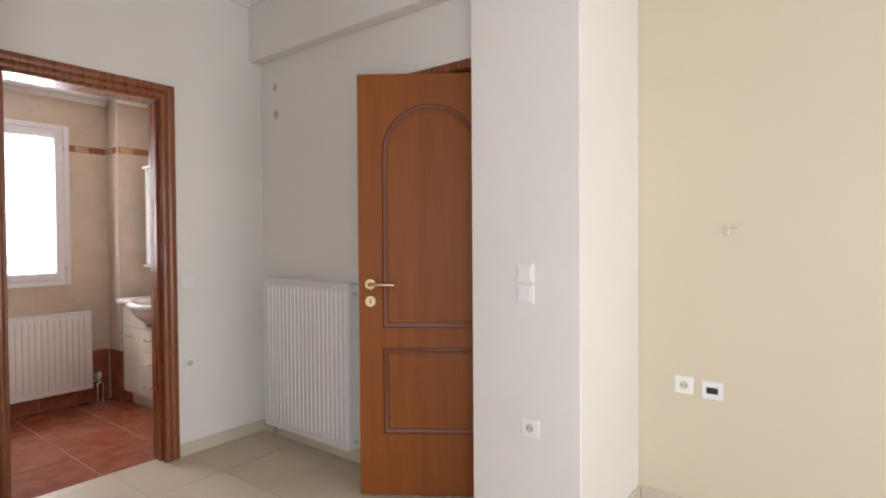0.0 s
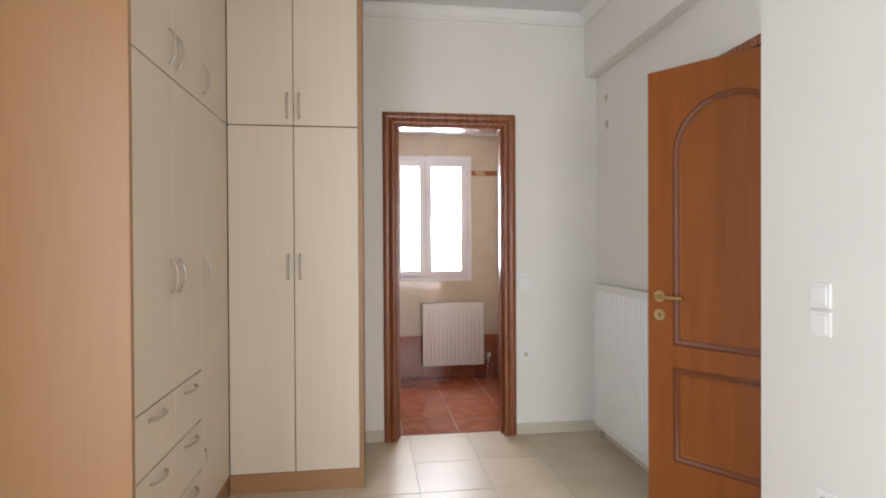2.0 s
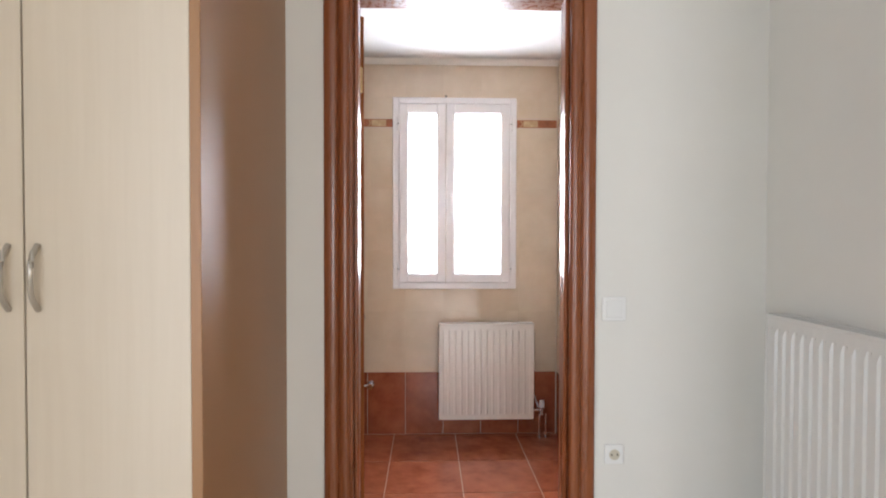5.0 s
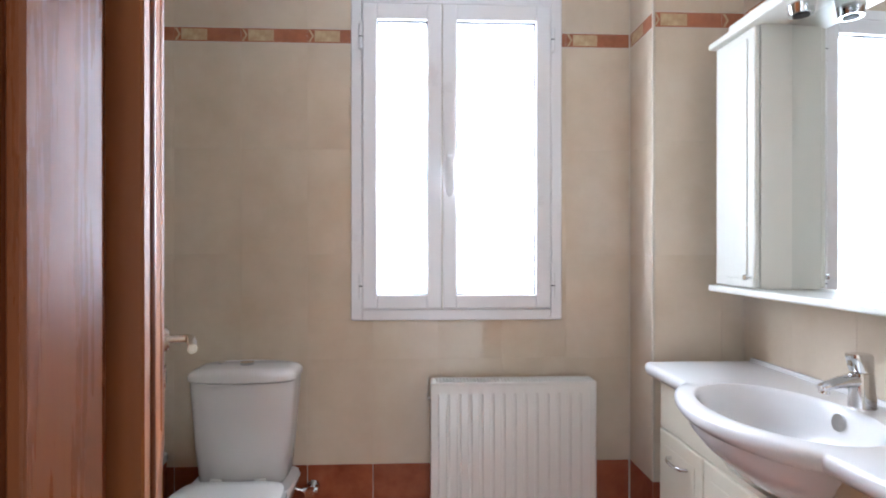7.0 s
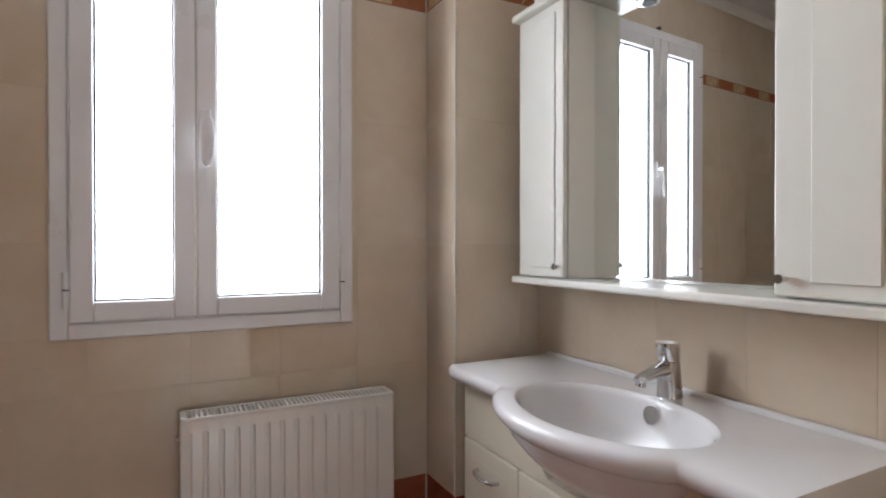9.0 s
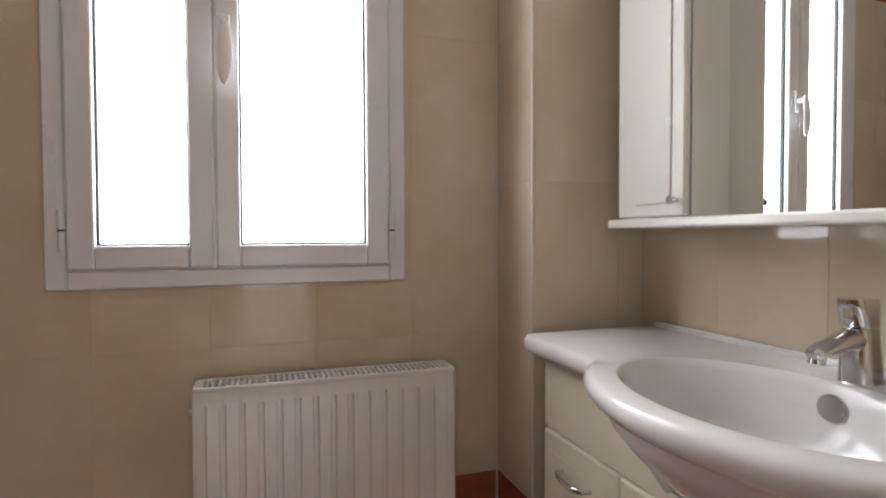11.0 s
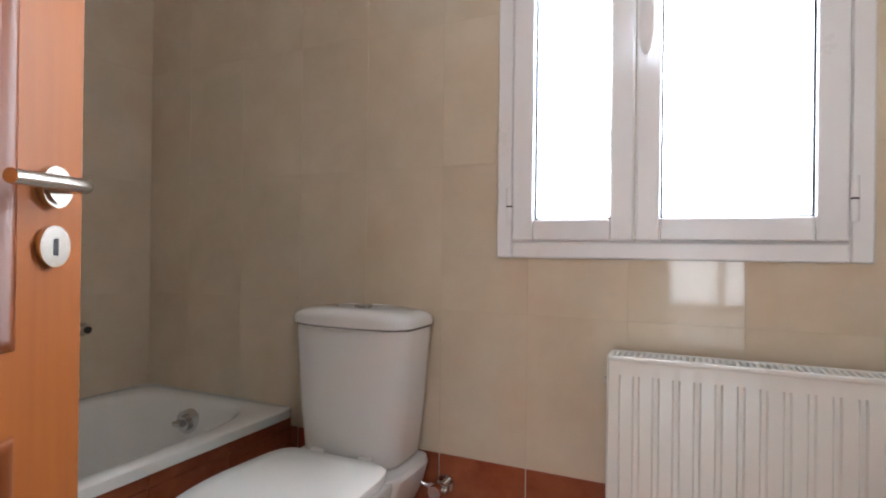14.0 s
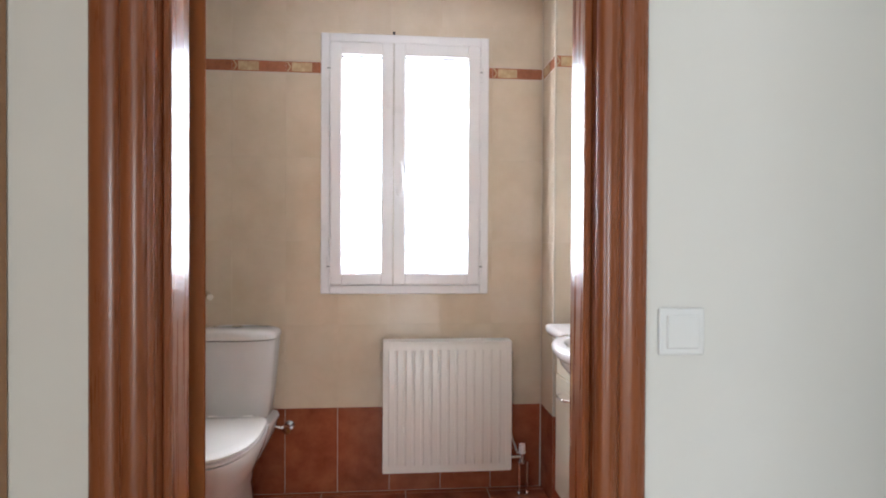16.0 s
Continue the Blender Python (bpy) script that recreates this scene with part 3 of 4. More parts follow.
valve_set(rb, 0.660, 0.040, 0.045, -0.132)
for x0, x1, mt in ((-0.003, -0.014, "corner"), (0.593, 0.612, "chrome")):
    part("plug", rod(bmesh.new(), (x0, 0.04, 0.545), (x1, 0.04, 0.545), 0.009), mt, rb, smooth=True)
bm = bmesh.new()
tube(bm, [(0.605, 0.055, 0.56), (0.612, 0.062, 0.5), (0.612, 0.062, 0.15), (0.64, 0.045, 0.06)], 0.006)
part("pipe", bm, "chrome", rb, "bare metal pipe", smooth=True)
for x in (0.03, 0.055):
    part("pipe", rod(bmesh.new(), (x, 0.035, -0.085), (x, 0.035, 0.01), 0.008), "chrome", rt, "bare metal pipe", smooth=True)
for z in (0.90, 0.05):
    part("plug", rod(bmesh.new(), (0.803, 0.035, z), (0.825, 0.035, z), 0.008), "chrome", rt, smooth=True)


# ---------------------------------------------------------------- toilet
def toilet():
    t = thing("toilet", "white porcelain close-coupled toilet with its lid shut", "toilet", at=(-0.620, 1.016, 0.0))
    y1 = WIN_Y - 1.0 - 0.012

    def bowed(ring, cy, rx):
        """Swells the front of a squared ring towards the room."""
        return [(x, y - 0.022 * max(0.0, 1 - (x / rx) ** 2) if y < cy else y, z) for x, y, z in ring]

    rings = []
    for z, rx, ry in ((0.405, 0.140, 0.075), (0.42, 0.152, 0.080), (0.55, 0.166, 0.084), (0.745, 0.181, 0.088), (0.762, 0.181, 0.088)):
        rings.append(bowed(oval(0, y1 - 0.09, z, rx, ry, 64, 6), y1 - 0.09, rx))
    part("cistern", loft(bmesh.new(), rings), "porcelain", t, smooth=True)
    rings = []
    for z, g in ((0.765, 0.0), (0.769, 0.005), (0.790, 0.006), (0.802, 0.001), (0.809, -0.010), (0.813, -0.028)):
        rings.append([(x, y, zz - (0.30 * x * x if z > 0.78 else 0.0)) for x, y, zz in bowed(oval(0, y1 - 0.092, z, 0.182 + g, 0.090 + g, 64, 6), y1 - 0.092, 0.182 + g)])
    lid = part("cistern_lid", loft(bmesh.new(), rings), "porcelain", t, smooth=True)
    bm = bmesh.new()
    rod(bm, (0.0, y1 - 0.09, 0.808), (0.0, y1 - 0.09, 0.817), 0.024, 28)
    part("flush_button", bm, "chrome", lid, "chrome flush button", smooth=True)
    bm = bmesh.new()
    rod(bm, (-0.10, y1 - 0.06, 0.804), (-0.10, y1 - 0.06, 0.8115), 0.012, 18)
    part("cap", bm, "chrome", lid, smooth=True)
    # bowl with pedestal
    rings = []
    for z, cy, rx, ry, p in ((0.0, 0.40, 0.105, 0.25, 3.0), (0.05, 0.40, 0.098, 0.24, 3.0), (0.16, 0.39, 0.100, 0.25, 2.6), (0.26, 0.36, 0.135, 0.30, 2.4),
                             (0.34, 0.345, 0.170, 0.325, 2.4), (0.385, 0.345, 0.182, 0.335, 2.5), (0.400, 0.345, 0.180, 0.333, 2.5)):
        rings.append(oval(0, cy, z, rx, ry, 48, p))
    part("bowl", loft(bmesh.new(), rings), "porcelain", t, smooth=True)
    part("shelf", loft(bmesh.new(), [oval(0, y1 - 0.12, z, rx, 0.125, 40, 5.5) for z, rx in ((0.24, 0.12), (0.33, 0.165), (0.392, 0.182), (0.404, 0.176))]), "porcelain", t, smooth=True)
    def plate(z0, z1, grow):
        r = []
        for z, g in ((z0, -0.006), (z0 + 0.003, 0), (z1 - 0.005, 0), (z1, -0.008), (z1 + 0.003, -0.05)):
            w, l = 0.183 + g + grow, 0.275 + g + grow
            front = [p for p in oval(0, 0.29, z, w, l, 64, 2.25) if p[1] < 0.2899]
            back = [(x * (1 - 0.12 * ((y - 0.29) / 0.215) ** 2), y, zz) for x, y, zz in oval(0, 0.29, z, w, 0.215 + g, 64, 9) if y >= 0.2899]
            r.append(back + front)
        return loft(bmesh.new(), r)
    part("seat_ring", plate(0.402, 0.418, 0.0), "porcelain", t, smooth=True)
    part("seat_lid", plate(0.421, 0.438, 0.002), "switch", t, "closed white plastic lid", smooth=True)
    for x in (-0.075, 0.075):
        bm = bmesh.new()
        rod(bm, (x - 0.02, 0.525, 0.425), (x + 0.02, 0.525, 0.425), 0.012)
        part("hinge", bm, "switch", t, smooth=True)


toilet()


def stop_valve():
    v = thing("stop_valve", "chrome water stop valve on the terracotta tiles", "valve", at=(-0.40, WIN_Y - 0.001, 0.33))
    bm = bmesh.new()
    rod(bm, (0, 0, 0), (0, -0.008, 0), 0.024, 24)
    part("rose", bm, "chrome", v, smooth=True)
    bm = bmesh.new()
    rod(bm, (0, -0.008, 0), (0, -0.055, 0), 0.011)
    rod(bm, (-0.03, -0.042, 0), (0.025, -0.042, 0), 0.012)
    part("body", bm, "chrome", v, smooth=True)
    bm = bmesh.new()
    rod(bm, (0, -0.055, 0), (0, -0.078, 0), 0.019, 8)
    part("knob", bm, "chrome", v, smooth=True)
    bm = bmesh.new()
    tube(bm, [(-0.03, -0.042, 0), (-0.06, -0.045, 0.01), (-0.085, -0.05, 0.05), (-0.09, -0.05, 0.11)], 0.006)
    part("hose", bm, "chrome", v, "braided metal hose", smooth=True)


stop_valve()


# ---------------------------------------------------------------- bathtub
def bathtub():
    y0, y1, x0, x1, zr = BATH_DOOR + 0.012, WIN_Y - 0.002, BATH_L + 0.002, -0.928, 0.470
    t = thing("bathtub", "white enamelled built-in bathtub with a terracotta tiled apron", "bathtub")
    cx, cy = (x0 + x1) / 2, (y0 + y1) / 2
    rx, ry = (x1 - x0) / 2, (y1 - y0) / 2
    rings = [oval(cx, cy, zr - 0.03, rx, ry, 72, 40), oval(cx, cy, zr - 0.004, rx, ry, 72, 40), oval(cx, cy, zr, rx - 0.005, ry - 0.005, 72, 40),
             oval(cx, cy, zr, rx - 0.045, ry - 0.060, 72, 5), oval(cx, cy, zr - 0.004, rx - 0.055, ry - 0.072, 72, 5), oval(cx, cy, zr - 0.02, rx - 0.064, ry - 0.085, 72, 5),
             oval(cx, cy, 0.30, rx - 0.085, ry - 0.13, 72, 4.5), oval(cx, cy, 0.16, rx - 0.11, ry - 0.20, 72, 4), oval(cx, cy, 0.11, rx - 0.15, ry - 0.27, 72, 3.5), oval(cx, cy, 0.105, rx - 0.25, ry - 0.5, 72, 3)]
    part("basin", loft(bmesh.new(), rings, cap0=False), "acrylic", t, smooth=True)
    part("apron_core", boxes((x1 - 0.075, x1 - 0.022, y0, y1, 0, zr - 0.034)), "terra_grout", t)
    n = 7
    step = 0.247
    for k in range(n):
        a = y1 - (k + 1) * step + 0.0015
        b = y1 - k * step - 0.0015
        part("tile", boxes((x1 - 0.024, x1 - 0.014, max(a, y0), b, 0.002, 0.400), bevel=0.0012), "terra", t)
        part("tile", boxes((x1 - 0.024, x1 - 0.014, max(a, y0), b, 0.403, zr - 0.034), bevel=0.0012), "terra", t)
    # overflow with turning knob at the window end
    oy = y1 - 0.121
    bm = bmesh.new()
    cx -= 0.006
    rod(bm, (cx, oy + 0.03, 0.405), (cx, oy + 0.002, 0.402), 0.038, 32)
    o = part("overflow", bm, "chrome", t, "round chrome overflow knob", smooth=True)
    bm = bmesh.new()
    rod(bm, (cx, oy + 0.002, 0.402), (cx, oy - 0.010, 0.401), 0.026, 24)
    rod(bm, (cx - 0.030, oy - 0.014, 0.398), (cx + 0.006, oy - 0.014, 0.403), 0.010, 16)
    part("knob", bm, "chrome", o, smooth=True)


bathtub()


def tub_mixer():
    y, z, x = 1.305, 0.640, BATH_L
    m = thing("bath_mixer", "chrome wall-mounted bath mixer with a hanging shower hose", "tap", at=(x, y, z))
    bm = bmesh.new()
    tube(bm, [(0.050, -0.105, 0), (0.052, -0.07, 0.002), (0.058, 0.0, 0.004), (0.052, 0.07, 0.002), (0.050, 0.105, 0)], 0.026, 20)
    part("body", bm, "chrome", m, smooth=True)
    for dy in (-0.078, 0.078):
        bm = bmesh.new()
        rod(bm, (0, dy, 0), (0.012, dy, 0), 0.036, 28)
        rod(bm, (0.012, dy, 0), (0.050, dy, 0), 0.018)
        part("rose", bm, "chrome", m, smooth=True)
    bm = bmesh.new()
    rod(bm, (0.055, 0, 0.015), (0.058, 0, 0.052), 0.028, 28)
    loft(bm, [[(x, 0.022 * w * math.cos(q), z + 0.009 * math.sin(q)) for q in (2 * math.pi * k / 18 for k in range(18))]
              for x, z, w in ((0.030, 0.056, 0.9), (0.06, 0.062, 1.25), (0.10, 0.062, 1.15), (0.145, 0.050, 0.95), (0.175, 0.036, 0.7), (0.182, 0.032, 0.3))])
    part("lever", bm, "chrome", m, smooth=True)
    bm = bmesh.new()
    tube(bm, [(0.055, 0.02, -0.015), (0.10, 0.022, -0.022), (0.140, 0.024, -0.034), (0.150, 0.024, -0.060)], 0.018, 16)
    part("spout", bm, "chrome", m, smooth=True)
    bm = bmesh.new()
    rod(bm, (0.055, -0.03, -0.02), (0.055, -0.03, -0.06), 0.013)
    pts = [(0.055, -0.03, -0.05)]
    pts += [(0.058 + 0.008 * math.sin(k / 3), -0.03 - 0.003 * k, -0.06 - 0.032 * k) for k in range(1, 14)]
    tube(bm, pts, 0.008, 10)
    part("hose", bm, "steel", m, "ribbed metal shower hose", smooth=True)
    k = thing("wall_outlet", "small round chrome outlet on the tiled wall", "fitting", at=(x, 1.472, 0.697))
    bm = bmesh.new()
    rod(bm, (0, 0, 0), (0.012, 0, 0), 0.022, 24)
    rod(bm, (0.012, 0, 0), (0.040, 0, 0), 0.015, 20)
    part("body", bm, "chrome", k, smooth=True)
    bm = bmesh.new()
    rod(bm, (0.040, 0, 0), (0.043, 0, 0), 0.011, 20)
    part("opening", bm, "dark", k, smooth=True)


tub_mixer()


# ---------------------------------------------------------------- washbasin unit
VY0, VY1 = 0.475, 1.456     # ends of the unit along the wall
BASIN_Y = 0.912


def counter_edge(y):
    """Front edge of the basin top along the wall."""
    u = (y - BASIN_Y) / 0.262
    bulge = 0.098 * max(0.0, 1 - u * u) ** 0.75
    soft = 0.5 * (1 - math.tanh((abs(u) - 1.02) * 8))
    return 0.775 - bulge - 0.012 * soft


def vanity():
    v = thing("vanity_unit", "ivory lacquered washbasin cabinet with doors and drawers", "cabinet")
    xf = 0.808
    xb, ya, yb = BATH_R - 0.001, VY0 + 0.012, VY1 - 0.008
    part("body", boxes((xf + 0.020, xb, ya, ya + 0.018, 0.10, 0.782), (xf + 0.020, xb, yb - 0.018, yb, 0.10, 0.782),
         (xb - 0.010, xb, ya + 0.018, yb - 0.018, 0.10, 0.782), (xf + 0.020, xb - 0.010, ya + 0.018, yb - 0.018, 0.10, 0.118)), "vanity", v)
    part("plinth", boxes((xf + 0.06, BATH_R - 0.02, VY0 + 0.03, VY1 - 0.03, 0, 0.10)), "vanity", v)
    ys = (VY1 - 0.010, 1.165, 0.82, VY0 + 0.010)
    def front(name, y0, y1, z0, z1, hz, hy, label):
        d = part(name, boxes((xf, xf + 0.019, y0 + 0.002, y1 - 0.002, z0, z1), bevel=0.005, seg=2), "vanity", v, label)
        bm = bmesh.new()
        box(bm, xf - 0.0012, xf + 0.001, y0 + 0.045, y1 - 0.045, z0 + 0.045, z1 - 0.045, bevel=0.0006)
        part("raised_panel", bm, "vanity", d)
        pts = [(xf, hy - 0.052, hz), (xf - 0.018, hy - 0.048, hz), (xf - 0.026, hy - 0.03, hz), (xf - 0.028, hy, hz - 0.002), (xf - 0.026, hy + 0.03, hz), (xf - 0.018, hy + 0.048, hz), (xf, hy + 0.052, hz)]
        bm = bmesh.new()
        tube(bm, pts, 0.0055, 10)
        part("handle", bm, "chrome", d, "chrome bow handle", smooth=True)
    front("door", ys[1], ys[0], 0.105, 0.625, 0.555, (ys[0] + ys[1]) / 2, "ivory door")
    for z0, z1 in ((0.105, 0.27), (0.275, 0.445), (0.45, 0.625)):
        front("drawer", ys[2], ys[1], z0, z1, z1 - 0.07, (ys[1] + ys[2]) / 2, "ivory drawer front")
    front("door", ys[3], ys[2], 0.105, 0.625, 0.555, (ys[2] + ys[3]) / 2, "ivory door")
    # apron under the top, cut out round the bowl
    cut = [(0.250, 0.784), (0.236, 0.745), (0.212, 0.715), (0.185, 0.678), (0.135, 0.645)]
    rim = [(VY0 + 0.012, 0.630), (VY1 - 0.012, 0.630), (VY1 - 0.012, 0.780)] + [(BASIN_Y + u, z) for u, z in cut] + [(BASIN_Y - u, z) for u, z in cut[::-1]] + [(VY0 + 0.012, 0.780)]
    bm = bmesh.new()
    f = bm.faces.new([bm.verts.new((xf + 0.004, y, z)) for y, z in rim])
    ex = bmesh.ops.extrude_face_region(bm, geom=[f])
    for q in ex["geom"]:
        if isinstance(q, bmesh.types.BMVert):
            q.co.x += 0.015
    bmesh.ops.recalc_face_normals(bm, faces=bm.faces)
    part("apron", bm, "vanity", v)

    b = thing("washbasin", "white porcelain washbasin top with a bulging round bowl", "washbasin")
    n = 90
    zt = 0.842
    # top slab with a curved front, holed for the bowl
    front_pts = [(counter_edge(VY0 + (VY1 - VY0) * k / n), VY0 + (VY1 - VY0) * k / n) for k in range(n + 1)]
    cxb = 0.864
    def bowl_ring(z, grow, shift=0.0):
        return [(cxb + shift + (0.170 + grow) * math.cos(a), BASIN_Y + (0.247 + grow) * math.sin(a), z) for a in (2 * math.pi * k / 64 for k in range(64))]
    bm = bmesh.new()
    outer = [(x, y) for x, y in front_pts] + [(BATH_R - 0.002, VY1), (BATH_R - 0.002, VY0)]
    hole = bowl_ring(zt, 0.0)
    ov = [bm.verts.new((x, y, zt)) for x, y in outer]
    hv = [bm.verts.new(p) for p in hole]
    edges = [bm.edges.new((ov[k], ov[(k + 1) % len(ov)])) for k in range(len(ov))] + [bm.edges.new((hv[k], hv[(k + 1) % 64])) for k in range(64)]
    bmesh.ops.triangle_fill(bm, edges=edges, use_beauty=True)
    # rounded rim
    prev = ov
    cx0 = sum(p[0] for p in outer) / len(outer)
    for dz, push in ((-0.006, 0.008), (-0.016, 0.012), (-0.030, 0.010), (-0.044, 0.0), (-0.050, -0.02)):
        ring = []
        for k, (x, y) in enumerate(outer):
            if k <= n:
                a = front_pts[max(k - 1, 0)]
                c = front_pts[min(k + 1, n)]
                nx, ny = -(c[1] - a[1]), (c[0] - a[0])
                l = math.hypot(nx, ny) or 1
                ring.append(bm.verts.new((x + push * nx / l, y + push * ny / l, zt + dz)))
            else:
                ring.append(bm.verts.new((x, y, zt + dz)))
        for k in range(len(outer)):
            bm.faces.new((prev[k], prev[(k + 1) % len(outer)], ring[(k + 1) % len(outer)], ring[k]))
        prev = ring
    under = [bm.verts.new(p) for p in bowl_ring(zt - 0.050, 0.0)]
    edges = [bm.edges.get((prev[k], prev[(k + 1) % len(prev)])) for k in range(len(prev))] + [bm.edges.new((under[k], under[(k + 1) % 64])) for k in range(64)]
    bmesh.ops.triangle_fill(bm, edges=edges, use_beauty=True)
    part("top", bm, "porcelain", b, smooth=True)
    rings = [hole]
    for z, g, s in ((zt - 0.003, -0.005, 0), (zt - 0.014, -0.011, 0), (zt - 0.05, -0.020, 0.004), (zt - 0.090, -0.036, 0.009), (zt - 0.122, -0.064, 0.014), (zt - 0.140, -0.102, 0.018), (zt - 0.147, -0.145, 0.02)):
        rings.append(bowl_ring(z, g, s))
    part("bowl", loft(bmesh.new(), rings, cap0=False), "porcelain", b, smooth=True)
    # belly under the rim
    rings = []
    for z, g, s in ((zt - 0.040, 0.022, 0), (zt - 0.070, 0.014, 0), (zt - 0.11, -0.008, 0.01), (zt - 0.16, -0.044, 0.03), (zt - 0.195, -0.09, 0.05)):
        rings.append(bowl_ring(z, g, s))
    part("belly", loft(bmesh.new(), rings, cap0=False), "porcelain", b, smooth=True)
    bm = bmesh.new()
    rod(bm, (cxb + 0.164, BASIN_Y + 0.012, zt - 0.040), (cxb + 0.150, BASIN_Y + 0.012, zt - 0.038), 0.021, 24)
    part("overflow", bm, "chrome", b, "round chrome overflow ring", smooth=True)
    bm = bmesh.new()
    rod(bm, (cxb + 0.015, BASIN_Y, zt - 0.1475), (cxb + 0.015, BASIN_Y, zt - 0.141), 0.025, 24)
    part("drain", bm, "chrome", b, smooth=True)
    part("back_lip", boxes((BATH_R - 0.020, BATH_R - 0.002, VY0, VY1, zt - 0.01, zt + 0.012), bevel=0.006, seg=3), "porcelain", b, smooth=True)

    t = thing("basin_mixer", "chrome single-lever basin mixer tap", "tap", at=(1.070, BASIN_Y + 0.005, zt))
    def slab(z, cx, rx, ry):
        return oval(cx, 0, z, rx, ry, 28, 3.2)
    part("body", loft(bmesh.new(), [slab(0.0, 0.0, 0.027, 0.026), slab(0.005, 0.0, 0.0265, 0.0255), slab(0.05, -0.001, 0.024, 0.023), slab(0.084, -0.002, 0.022, 0.021)]), "chrome", t, smooth=True)
    bm = bmesh.new()
    loft(bm, [[(x, 0.016 * w * math.cos(q), z + 0.012 * h * math.sin(q)) for q in (2 * math.pi * k / 18 for k in range(18))]
              for x, z, w, h in ((-0.010, 0.066, 1.25, 1.7), (-0.045, 0.064, 1.15, 1.25), (-0.078, 0.057, 1.05, 1.0), (-0.100, 0.050, 0.95, 0.85), (-0.106, 0.048, 0.6, 0.5))])
    rod(bm, (-0.092, 0, 0.050), (-0.096, 0, 0.034), 0.0115, 18)
    part("spout", bm, "chrome", t, smooth=True)
    bm = bmesh.new()
    loft(bm, [slab(0.087, -0.002, 0.021, 0.0205), slab(0.092, -0.003, 0.023, 0.022), slab(0.112, -0.006, 0.026, 0.0225), slab(0.124, -0.008, 0.027, 0.0225), slab(0.130, -0.009, 0.0255, 0.021)])
    part("lever", bm, "chrome", t, "blocky chrome lever cap", smooth=True)
    bm = bmesh.new()
    box(bm, -0.0335, -0.026, -0.007, 0.007, 0.100, 0.116, bevel=0.002)
    part("marker", bm, "steel", t, "small plate on the lever front")


vanity()


def mirror_cabinet():
    c = thing("mirror_cabinet", "white wall cabinet with a mirror between two small doors", "mirror cabinet")
    xf, xm, z0, z1 = 0.975, 1.113, 1.106, 1.880
    part("bottom_shelf", boxes((xf - 0.018, BATH_R - 0.001, 0.393, 1.412, z0 - 0.020, z0), bevel=0.005, seg=2), "lacquer", c)
    part("back", boxes((xm + 0.005, BATH_R - 0.001, 0.412, 1.396, z0, z1 - 0.002)), "lacquer", c)
    bm = bmesh.new()
    near, far = 1.111, 1.086
    loft(bm, [[(near, 0.617, z), (far, 1.190, z), (far + 0.005, 1.190, z), (near + 0.005, 0.617, z)] for z in (z0 + 0.002, z1 - 0.002)])
    part("mirror", bm, "mirror", c, "clear mirror glass")
    part("top_board", boxes((xf - 0.018, BATH_R - 0.001, 0.393, 1.412, z1, z1 + 0.020), bevel=0.005, seg=2), "lacquer", c)
    for y0, y1, ky in ((1.188, 1.396, 1.206), (0.412, 0.615, 0.594)):
        part("cupboard", boxes((xf + 0.018, xm + 0.0045, y0, y1, z0 + 0.001, z1 - 0.001)), "lacquer", c)
        ym = (y0 + y1) / 2
        d = part("door", boxes((xf, xf + 0.016, y0 + 0.001, y1 - 0.001, z0 + 0.004, z1 - 0.004), bevel=0.003), "lacquer", c)
        part("groove_rib", boxes((xf - 0.004, xf + 0.001, y0 + 0.035, y1 - 0.065, z0 + 0.03, z1 - 0.03), bevel=0.0018), "lacquer", d)
        bm = bmesh.new()
        rod(bm, (xf, ky, z0 + 0.035), (xf - 0.014, ky, z0 + 0.035), 0.005, 14)
        rod(bm, (xf - 0.014, ky, z0 + 0.035), (xf - 0.021, ky, z0 + 0.035), 0.0085, 18)
        part("knob", bm, "chrome", d, "small chrome knob", smooth=True)
    part("light_board", boxes((xf - 0.010, BATH_R - 0.001, 0.510, 1.310, z1 + 0.021, z1 + 0.040), bevel=0.004), "lacquer", c)
    for y in (1.06, 0.91, 0.76):
        bm = bmesh.new()
        rod(bm, (xf + 0.045, y, z1 - 0.001), (xf + 0.045, y, z1 - 0.030), 0.034, 28, 0.030)
        s = part("spotlight", bm, "chrome", c, "chrome downlight, switched off", smooth=True)
        bm = bmesh.new()
        rod(bm, (xf + 0.045, y, z1 - 0.0305), (xf + 0.045, y, z1 - 0.0325), 0.020, 20)
        part("bulb", bm, "dark", s, smooth=True)


mirror_cabinet()


